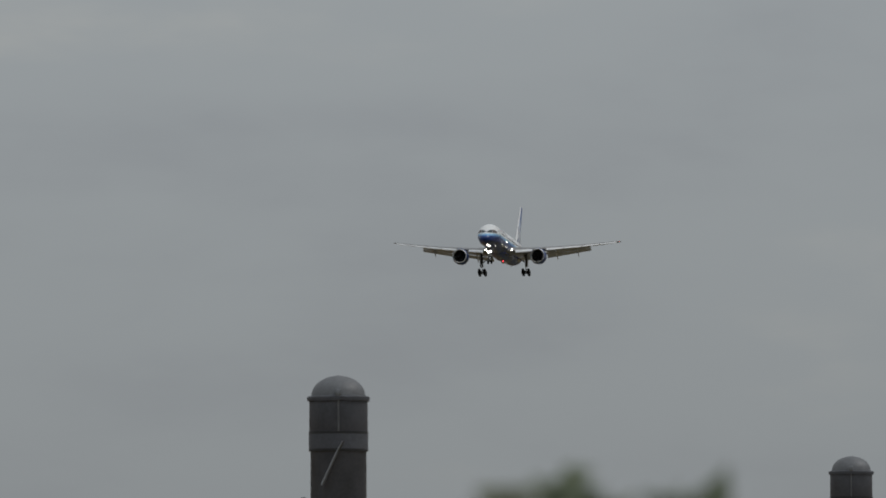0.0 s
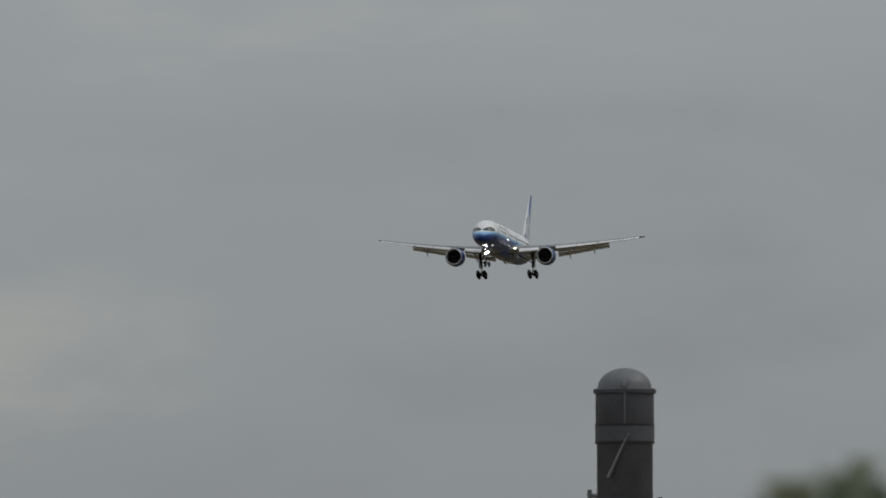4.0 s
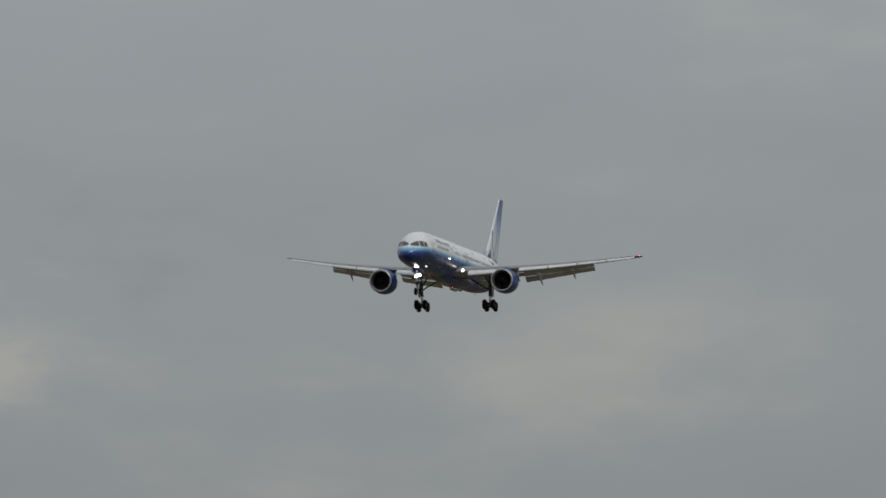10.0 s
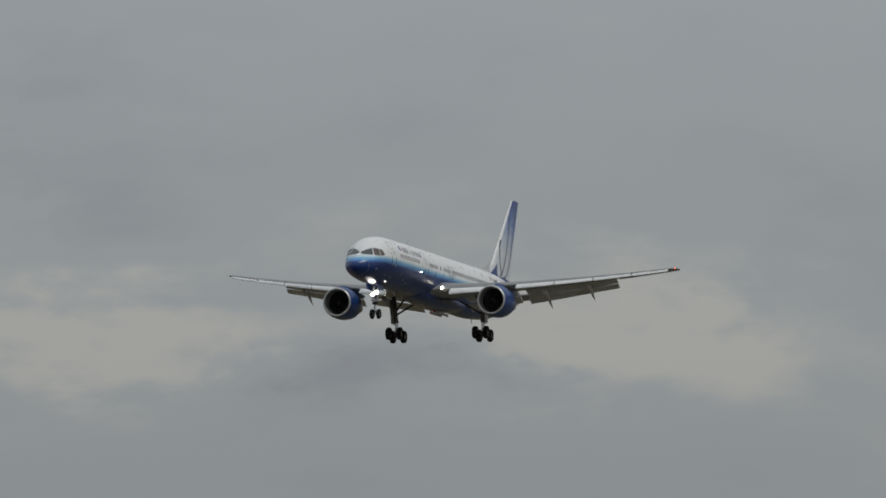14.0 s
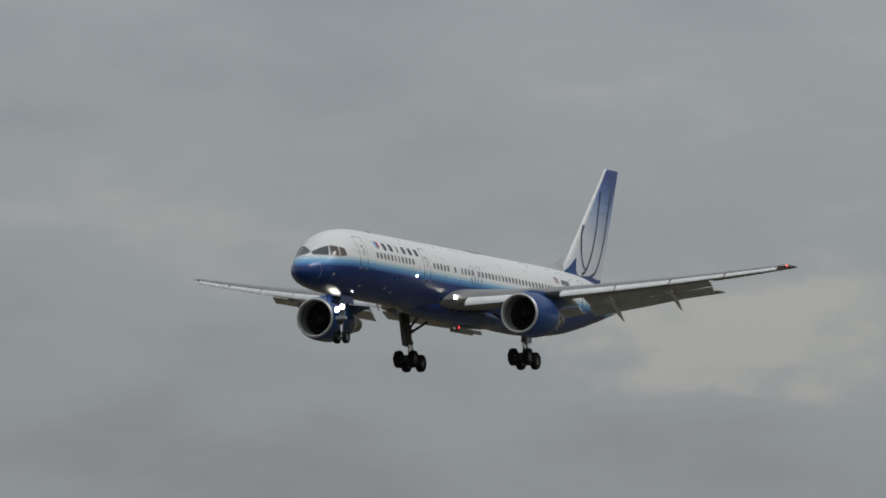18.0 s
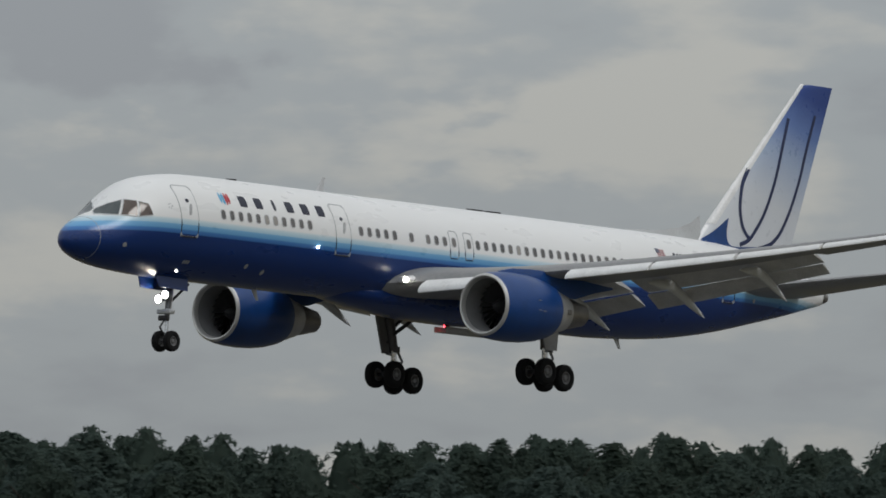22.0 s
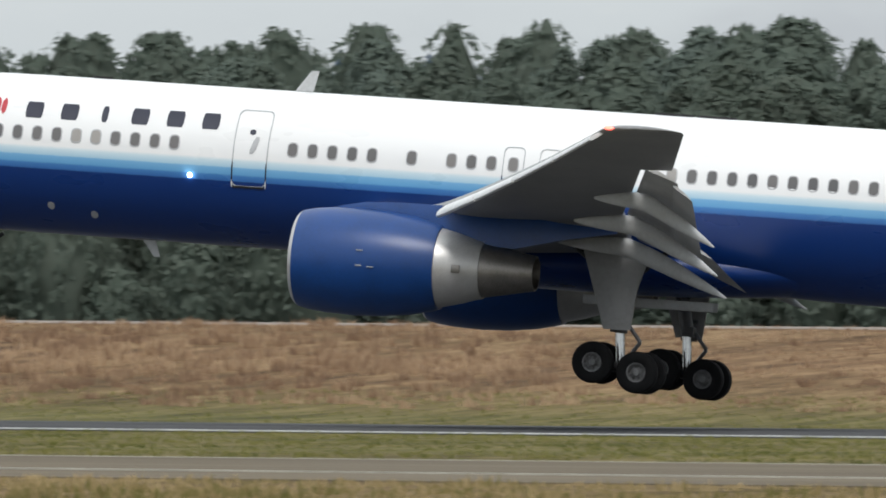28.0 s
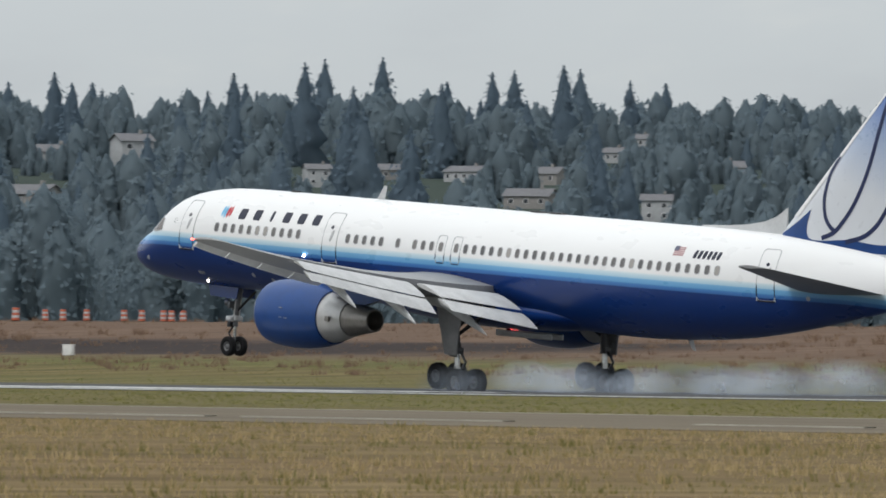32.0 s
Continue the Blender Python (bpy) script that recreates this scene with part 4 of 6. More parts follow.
bm = bmesh.new()
rings = []
for w in (1.3, 1.75, 2.5, 3.5, 5, 6.5, 8, 8.70, 8.84, 8.90):
    u0, c = fin_edge(w, 0.0)
    k = {8.84: 0.95, 8.90: 0.8}.get(w, 1.0)
    rings.append([Vector((u0 + c * (1 - k) + x * k, y, w)) for x, y in symmetric(c, 0.095 * k)])
loft(bm, rings)
fin = part("fin", bm, FIN, airliner, "tall pale grey fin turning blue towards its tip")
bm = bmesh.new()
rings = []
for u, w1 in ((33.8, 2.29), (35.2, 2.35), (36.4, 2.45), (37.3, 2.60), (38.0, 2.83), (38.6, 3.2)):
    rings.append([Vector((u, s * q, z)) for s, q, z in ((-1, 0.16, 1.7), (1, 0.16, 1.7), (1, 0.05, (1.8 + w1) / 2), (0, 0, w1), (-1, 0.05, (1.8 + w1) / 2))])
loft(bm, rings)
part("dorsal_fin", bm, PALE, fin, "pale dorsal fillet")


def fin_skin(s, w, off):
    u, c = fin_edge(w, s)
    prof = 5 * 0.095 * (0.2969 * math.sqrt(s) - 0.126 * s - 0.3516 * s * s + 0.2843 * s**3 - 0.1036 * s**4) * c
    return Vector((u, -prof - off, w))


def fin_ribbon(path, half):
    """A painted stripe laid on the left of the fin along a path of (station, height)."""
    bm = bmesh.new()
    pts = [Vector(p) for p in path]
    left, right = [], []
    for k, p in enumerate(pts):
        d = (pts[min(k + 1, len(pts) - 1)] - pts[max(k - 1, 0)]).normalized()
        n = Vector((-d.y, d.x)) * half
        for q, out in ((p + n, left), (p - n, right)):
            u0, c = fin_edge(q.y, 0.0)
            out.append(fin_skin(max(0.01, min(0.995, (q.x - u0) / c)), q.y, 0.012))
    a, b = [bm.verts.new(p) for p in left], [bm.verts.new(p) for p in right]
    for k in range(len(a) - 1):
        bm.faces.new((a[k], a[k + 1], b[k + 1], b[k]))
    return bm


def smooth_path(points, n=30):
    """A smooth line through a few (station, height) points, evenly cut."""
    us, ws = table([(k, p[0]) for k, p in enumerate(points)]), table([(k, p[1]) for k, p in enumerate(points)])
    return [(us(k * (len(points) - 1) / n), ws(k * (len(points) - 1) / n)) for k in range(n + 1)]


for path in ([(41.52, 5.25), (41.05, 4.5), (40.87, 3.63), (40.98, 3.02), (41.28, 2.62), (41.6, 2.44)],
             [(44.05, 7.45), (43.66, 6.3), (43.20, 4.9), (42.55, 3.6), (42.0, 2.9), (41.45, 2.40), (40.85, 2.18)],
             [(45.90, 7.7), (45.42, 6.4), (44.95, 5.0), (44.27, 3.6), (43.62, 2.75), (42.95, 2.32), (42.1, 2.10)]):
    part("tail_stripe", fin_ribbon(smooth_path(path), 0.085), STRIPE, fin, "curved navy tail stripe")
# bare metal leading edge of the fin
bm = bmesh.new()
rings = []
for k in range(9):
    w = 2.9 + 6.0 * k / 8
    u0, c = fin_edge(w, 0.0)
    half = [(s, 5 * 0.095 * (0.2969 * math.sqrt(s) - 0.126 * s - 0.3516 * s * s) * c + 0.008) for s in (0.07, 0.035, 0.012)]
    rings.append([Vector((u0 + c * s, -t, w)) for s, t in half] + [Vector((u0 - 0.01, 0, w))] + [Vector((u0 + c * s, t, w)) for s, t in half[::-1]])
loft(bm, rings, False, False, False)
part("leading_edge", bm, SLAT, fin, "pale metal leading edge")
# blue foot of the fin
bm = bmesh.new()
cols = 40
lowrow, uprow = [], []
for k in range(cols + 1):
    s = 0.03 + 0.96 * k / cols
    u = fin_edge(2.2, s)[0]
    edge = 2.13 + 1.05 * max(0.0, 1 - abs(u - 39.25) / 1.25) ** 2.2 + 0.05 * math.sin((u - 41.5) * 2.0)
    lowrow.append(bm.verts.new(fin_skin(s, 1.75, 0.006)))
    uprow.append(bm.verts.new(fin_skin(s, edge, 0.006)))
for k in range(cols):
    bm.faces.new((lowrow[k], lowrow[k + 1], uprow[k + 1], uprow[k]))
part("fin_foot", bm, BLUE, fin, "royal blue foot of the fin")

for side in (-1, 1):
    bm = bmesh.new()
    rings = []
    for k in range(8):
        v = (0.5, 1.2, 2.2, 3.6, 5.0, 6.4, 7.35, 7.58)[k]
        f = (v - 1.0) / 6.6
        u0, c = 39.95 + 4.55 * f, 4.75 - 3.05 * f
        shrink = 0.7 if k == 7 else 1.0
        rings.append([Vector((u0 + c * (1 - shrink) * 0.6 + x * shrink, side * v, 0.24 + 0.145 * v + z * shrink)) for x, z in symmetric(c, 0.09)])
    loft(bm, rings)
    part("tailplane", bm, GREY, airliner, "grey swept tailplane")
bm = bmesh.new()
lathe(bm, [(46.55, 0.30), (46.75, 0.27), (46.95, 0.20), (46.97, 0.05)], "X", (0, 0, 0.515), 20, False, True)
part("tail_cone", bm, BARE, airliner)

# aerials and beacon
for u, w, h, lean in ((14.6, 2.3, 0.52, 0.38),):
    bm = bmesh.new()
    rings = [[Vector((u + x + lean * f, y * (1 - 0.4 * f), w - 0.05 + h * f)) for x, y in symmetric(0.46 - 0.26 * f, 0.12, 6)] for f in (0, 0.5, 1.0)]
    loft(bm, rings)
    part("blade_aerial", bm, PALE, airliner, "pale swept blade aerial on the roof")
for u, h in ((10.9, 0.45), (33.2, 0.42)):
    bm = bmesh.new()
    rings = [[Vector((u + x + 0.35 * f, y * (1 - 0.4 * f), BOTTOM(u) + 0.05 - h * f)) for x, y in symmetric(0.36 - 0.2 * f, 0.12, 6)] for f in (0, 0.5, 1.0)]
    loft(bm, rings)
    part("blade_aerial", bm, PALE, airliner, "pale blade aerial under the belly")
for u, length in ((9.6, 0.25), (24.3, 0.5), (25.4, 0.5)):
    bm = bmesh.new()
    rings = [[Vector((u + length * math.cos(2 * math.pi * k / 14), 0.16 * math.sin(2 * math.pi * k / 14), z)) for k in range(14)] for z in (2.20, 2.285)]
    loft(bm, rings)
    part("roof_aerial", bm, DARK, airliner, "low dark roof aerial")
bm = bmesh.new()
lathe(bm, [(-0.12, 0.02), (-0.11, 0.07), (-0.04, 0.10), (0.09, 0.11)], "Z", (0, 0, 0), 18, True, True)
beacon = part("beacon", bm, RED_LENS, airliner, "red turning belly beacon")
bm = bmesh.new()
arc = [radians(-10 + 5 * k) for k in range(5)]
loft(bm, [[Vector((r * math.sin(a), -r * math.cos(a), z)) for a in arc] + [Vector((0.09 * math.sin(a), -0.09 * math.cos(a), z)) for a in arc[::-1]] for z, r in ((-0.05, 0.098), (0.0, 0.112), (0.05, 0.112))])
part("beacon_window", bm, glow("red_beacon_lamp", (1.0, 0.04, 0.06), 30.0), beacon, "bright red beacon window")
bm = bmesh.new()
bmesh.ops.create_uvsphere(bm, u_segments=10, v_segments=7, radius=0.055, matrix=Matrix.Translation(skin(12.54, -0.07, 0.02)))
part("wing_inspection_lamp", bm, LAMP_SMALL, airliner, "small lit lamp on the body side")

# ---- landing gear ----


def wheel_meshes(radius, width):
    bm = bmesh.new()
    h = width / 2
    lathe(bm, [(-h * 0.75, radius * 0.47), (-h, radius * 0.60), (-h, radius * 0.84), (-h * 0.8, radius * 0.955), (-h * 0.4, radius), (h * 0.4, radius), (h * 0.8, radius * 0.955),
               (h, radius * 0.84), (h, radius * 0.60), (h * 0.75, radius * 0.47)], "Y", (0, 0, 0), 30, False, False)
    tyre = finish("tyre", bm, RUBBER)
    # one dished disc with nine deep openings between its spokes
    bm = bmesh.new()
    seg, rings = 36, []
    side = [(0.62, 0.03, 0), (0.62, 0.15, 0), (0.44, 0.18, 0), (0.42, 0.20, 0), (0.40, 0.23, 1), (0.40, 0.34, 1), (0.46, 0.38, 0), (0.70, 0.42, 0), (0.74, 0.475, 0)]
    for s, prof in ((-1, side), (1, side[::-1])):
        for y, r, hole in prof:
            ring = []
            for k in range(seg):
                a = 2 * math.pi * k / seg
                deep = 0.55 if hole and k % 4 in (1, 2) else 0.0
                ring.append(Vector((r * radius * math.cos(a), s * h * (y - deep), r * radius * math.sin(a))))
            rings.append(ring)
    loft(bm, rings)
    return tyre, finish("rim", bm, HUB)


MAIN_TYRE, MAIN_RIM = wheel_meshes(0.515, 0.37)
NOSE_TYRE, NOSE_RIM = wheel_meshes(0.39, 0.26)


def add_wheel(tyre, rim, place):
    w = new("wheel", rim)
    w.parent, w.location = airliner, place
    t = new("tyre", tyre)
    t.parent = w
    return w


def main_gear(side):
    y = side * 3.66
    bm = bmesh.new()
    tube(bm, (23.75, y * 1.03, -1.0), (24.2, y, -3.05), 0.19, 0.17, 16)
    block(bm, (24.08, y - 0.16, -3.15), (24.40, y + 0.16, -2.9), 0.04)
    gear = part("main_gear", bm, LEG, airliner, "dark main landing gear leg")
    bm = bmesh.new()
    tube(bm, (24.18, y, -2.95), (24.26, y, -4.05), 0.12, 0.12, 14)
    part("piston", bm, CHROME, gear, "bright chromed piston")
    for z in (-2.75, -3.2):
        bm = bmesh.new()
        tube(bm, (24.0, y + side * 0.2, z), (24.42, y + side * 0.2, z - 0.02), 0.04, None, 8)
        part("hose_clamp", bm, STEEL, gear)
    bm = bmesh.new()
    tube(bm, (24.05, y, -2.5), (24.0, y - side * 1.9, -1.4), 0.075, None, 10)
    tube(bm, (24.1, y, -2.2), (25.3, y - side * 0.3, -1.1), 0.07, None, 10)
    tube(bm, (23.9, y, -1.9), (22.7, y - side * 0.2, -1.1), 0.07, None, 10)
    part("side_brace", bm, DARK, gear)
    bm = bmesh.new()
    tube(bm, (24.40, y, -3.05), (24.72, y, -3.45), 0.05, None, 8)
    tube(bm, (24.72, y, -3.45), (24.36, y, -3.95), 0.05, None, 8)
    part("torque_link", bm, STEEL, gear)
    bm = bmesh.new()
    tube(bm, (23.60, y, -4.00), (24.90, y, -4.21), 0.12, 0.12, 12)
    for u, w in ((23.68, -4.01), (24.80, -4.19)):
        tube(bm, (u, y - 0.42, w), (u, y + 0.42, w), 0.08, None, 10)
    part("bogie_beam", bm, DARK, gear)
    # leg door: a broad plate outboard of the leg
    bm = bmesh.new()
    outline = [(23.20, -1.25), (24.90, -1.25), (24.62, -2.2), (24.52, -3.18), (23.84, -3.18), (23.55, -2.3)]
    o = y + side * 0.30
    loft(bm, [[Vector((u, o - 0.03, w)) for u, w in outline], [Vector((u, o + 0.03, w)) for u, w in outline]])
    part("leg_door", bm, GREY, gear, "pale grey gear leg door")
    for u, w in ((23.68, -4.01), (24.80, -4.19)):
        for s in (-0.46, 0.46):
            add_wheel(MAIN_TYRE, MAIN_RIM, (u, y + s, w))
    bm = bmesh.new()
    block(bm, (22.4, side * 0.25, -2.55), (25.7, side * 0.31, -2.32), 0.02)
    part("bay_door", bm, PALE, gear, "narrow belly bay door")


for side in (-1, 1):
    main_gear(side)

bm = bmesh.new()
tube(bm, (6.30, 0, -1.6), (6.10, 0, -3.2), 0.11, 0.10, 14)
tube(bm, (6.08, -0.30, -4.0), (6.08, 0.30, -4.0), 0.05, None, 10)
nose_gear = part("nose_gear", bm, STEEL, airliner, "steel nose landing gear leg")
bm = bmesh.new()
tube(bm, (6.11, 0, -3.15), (6.08, 0, -4.02), 0.07, None, 12)
part("piston", bm, CHROME, nose_gear, "bright chromed piston")
bm = bmesh.new()
lathe(bm, [(-2.98, 0.10), (-2.97, 0.16), (-2.80, 0.16), (-2.79, 0.10)], "Z", (6.15, 0, 0), 16, True, True)
block(bm, (5.86, -0.32, -3.00), (6.2, 0.32, -2.82), 0.05)
part("steering_unit", bm, PALE, nose_gear, "pale steering collar")
for s in (-0.13, 0.13):
    bm = bmesh.new()
    tube(bm, (6.30, s, -1.7), (6.16, s, -2.85), 0.03, None, 8)
    part("hydraulic_line", bm, SILVER, nose_gear)
bm = bmesh.new()
tube(bm, (6.2, 0, -2.6), (7.3, 0, -1.8), 0.05, None, 8)
tube(bm, (6.0, 0, -3.2), (5.72, 0, -3.5), 0.035, None, 8)
tube(bm, (5.72, 0, -3.5), (6.02, 0, -3.85), 0.035, None, 8)
block(bm, (5.85, -0.22, -3.25), (6.02, 0.22, -3.05), 0.03)
part("drag_brace", bm, DARK, nose_gear)
for s in (-0.28, 0.28):
    add_wheel(NOSE_TYRE, NOSE_RIM, (6.08, s, -4.0))
for side in (-1, 1):
    bm = bmesh.new()
    outline = [(4.85, -1.60), (6.75, -1.62), (6.70, -2.12), (5.05, -2.06)]
    loft(bm, [[Vector((u, side * (0.40 + (w + 1.6) * -0.12) - 0.015, w)) for u, w in outline], [Vector((u, side * (0.40 + (w + 1.6) * -0.12) + 0.015, w)) for u, w in outline]])
    part("nose_bay_door", bm, FUSELAGE, nose_gear, "blue nose gear bay door")
for s, z in ((-0.16, -2.30), (0.16, -2.46)):
    bm = bmesh.new()
    bmesh.ops.create_uvsphere(bm, u_segments=14, v_segments=9, radius=1.0, matrix=Matrix.Translation((5.775, s, z)) @ Matrix.Diagonal((0.035, 0.14, 0.14, 1)))
    part("landing_lamp", bm, LAMP, nose_gear, "lit nose gear landing lamp")
bm = bmesh.new()
block(bm, (5.88, -0.26, -2.52), (6.02, 0.26, -2.24), 0.03)
for s, z in ((-0.16, -2.30), (0.16, -2.46)):
    lathe(bm, [(5.775, 0.150), (5.76, 0.158), (5.80, 0.16), (5.92, 0.12), (5.95, 0.02)], "X", (0, s, z), 18, False, True)
part("lamp_bracket", bm, STEEL, nose_gear)

# ---- trees ----


def from_arrays(name, verts, faces, material):
    """A mesh of triangles from arrays of points and corners."""
    verts, faces = np.asarray(verts, dtype=np.float32).reshape(-1, 3), np.asarray(faces, dtype=np.int32).reshape(-1, 3)
    me = bpy.data.meshes.new(name)
    me.vertices.add(len(verts))
    me.vertices.foreach_set("co", verts.reshape(-1))
    me.loops.add(faces.size)
    me.loops.foreach_set("vertex_index", faces.reshape(-1))
    me.polygons.add(len(faces))
    me.polygons.foreach_set("loop_start", np.arange(0, faces.size, 3, dtype=np.int32))
    me.update(calc_edges=True)
    me.materials.append(material)
    return me


def unit(v):
    return v / np.maximum(np.linalg.norm(v, axis=1, keepdims=True), 1e-6)


def tatters(r, p, out, size, droop, poke=0.5):
    """Small three-cornered sprays at the points p, lying along the foliage they belong to."""
    n = len(p)
    nor = unit(out + r.normal(size=(n, 3)) * 0.20)
    a = unit(np.cross(nor, r.normal(size=(n, 3)))) + np.array([0, 0, -droop])
    b = np.cross(nor, unit(a))
    s = size * r.uniform(0.55, 1.3, (n, 1))
    a = a + out * poke * r.uniform(0, 1, (n, 1))
    verts = np.stack([p - b * s * 0.55 - a * s * 0.3, p + b * s * 0.55 - a * s * 0.3 + nor * s * 0.2, p + a * s * 0.9 + nor * s * 0.12], axis=1).reshape(-1, 3)
    return verts, np.arange(n * 3).reshape(-1, 3)


def leaf_cloud(rng, centres, per_blob, size):
    """Loose lobes of foliage given as (centre, radius), each a coat of small leaf sprays."""
    r = np.random.RandomState(rng.randrange(1 << 30))
    c = np.repeat(np.array([tuple(p) for p, _ in centres]), per_blob, axis=0)
    rad = np.repeat(np.array([q for _, q in centres]), per_blob)[:, None]
    d = unit(r.normal(size=(len(c), 3)))
    p = c + d * rad * r.uniform(0.70, 1.06, (len(c), 1))
    return tatters(r, p, d * np.array([1, 1, 0.2]), size, 0.1)


def trunk_mesh(rng, height, radius, limbs):
    bm = bmesh.new()
    bend = Vector((rng.uniform(-0.3, 0.3), rng.uniform(-0.3, 0.3), 0))
    rings = []
    for k in range(7):
        f = k / 6
        c = Vector((0, 0, height * f - 0.4)) + bend * f * f
        r = radius * (1.25 - 1.05 * f) if k else radius * 1.6
        rings.append([c + Vector((r * math.cos(j * math.pi / 4), r * math.sin(j * math.pi / 4), 0)) for j in range(8)])
    loft(bm, rings)
    for _ in range(limbs):
        f = rng.uniform(0.35, 0.85)
        a = rng.uniform(0, 6.28)
        start = Vector((0, 0, height * f)) + bend * f * f
        tube(bm, start, start + Vector((math.cos(a), math.sin(a), rng.uniform(0.5, 1.1))) * height * rng.uniform(0.16, 0.28), radius * 0.42, radius * 0.10, 6)
    return finish("trunk", bm, BARK)


def plume_arrays(r, foot, low, top, wide, sprays, size, sides=9, tiers=9, rise=1.0):
    """One upright plume of a crown: a lumpy egg-shaped mass under a coat of small leaf sprays."""
    f = np.linspace(0, 1, tiers)
    egg = lambda q: np.sqrt(np.clip(1 - np.abs((q - 0.42) / 0.585) ** 2.4, 0.0, 1)) * (1 - 0.14 * q)
    lumps = r.uniform(0.72, 1.22, (tiers, sides))
    reach = wide * 0.70 * egg(f)[:, None] * lumps
    ang = (np.arange(sides) / sides * 2 * np.pi)[None, :] + r.uniform(-0.25, 0.25, (tiers, sides))
    z = (low + (top - low) * f)[:, None] + r.uniform(-0.3, 0.3, (tiers, sides)) * wide * 0.4
    hull = np.stack([foot[0] + reach * np.cos(ang), foot[1] + reach * np.sin(ang), z], -1).reshape(-1, 3)
    k = np.arange(tiers - 1)[:, None] * sides
    j, j1 = np.arange(sides)[None, :], ((np.arange(sides) + 1) % sides)[None, :]
    quads = np.stack([k + j, k + j1, k + sides + j1, k + sides + j], -1).reshape(-1, 4)
    cells = np.concatenate([quads[:, [0, 1, 2]], quads[:, [0, 2, 3]]])
    q, a = r.uniform(0.0, 1.0, sprays) ** rise, r.uniform(0, 2 * np.pi, sprays)
    near = lumps[np.minimum(tiers - 1, (q * (tiers - 1)).astype(int)), (a / 6.2832 * sides).astype(int) % sides]
    far = wide * np.maximum(egg(np.minimum(q, 0.995)), 0.06) * near * r.uniform(0.66, 1.06, sprays)
    p = np.stack([foot[0] + far * np.cos(a), foot[1] + far * np.sin(a), low + (top - low) * q], 1)
    out = np.stack([np.cos(a), np.sin(a), 0.15 + 1.1 * q ** 3], 1)
    verts, faces = tatters(r, p, out, size, -0.25, 0.3)
    return np.concatenate([verts, hull]), np.concatenate([faces, cells + len(verts)])


def join_arrays(pieces):
    verts, faces, first = [], [], 0
    for v, f in pieces:
        verts.append(v)
        faces.append(f + first)
        first += len(v)
    return np.concatenate(verts), np.concatenate(faces)


def broad_tree(seed, height, width, material, label):
    """A tall alder-like tree: a leader and a ring of lower plumes, branched low down."""
    rng = random.Random(seed)
    r = np.random.RandomState(seed)
    plumes = [((0.0, 0.0), height * 0.25, height * 0.98, width * 0.22)]
    for k in range(17):
        a, q = k * 2.4 + rng.uniform(-0.4, 0.4), width * (0.12 + 0.30 * math.sqrt((k + 0.5) / 17))
        top = height * rng.uniform(0.74, 1.02) * (1 - 0.20 * (q / (0.42 * width)) ** 2)
        plumes.append(((q * math.cos(a), q * math.sin(a)), top * rng.uniform(0.12, 0.60), top, width * rng.uniform(0.10, 0.20)))
    for k in range(5):
        a = k * 1.26 + rng.uniform(-0.4, 0.4)
        plumes.append(((width * 0.34 * math.cos(a), width * 0.34 * math.sin(a)), 0.1, height * rng.uniform(0.30, 0.5), width * rng.uniform(0.15, 0.2)))
    tree = thing("tree", label, "tree", "trees behind the airfield")
    t = new("trunk", trunk_mesh(rng, height * 0.8, height * 0.016, 7))
    t.parent = tree
    c = new("crown", from_arrays("crown", *join_arrays([plume_arrays(r, *p, int(1900 * (p[2] - p[1]) / height * p[3] / (0.15 * width) + 250), 0.28) for p in plumes]), material))
    c.parent = tree
    return tree


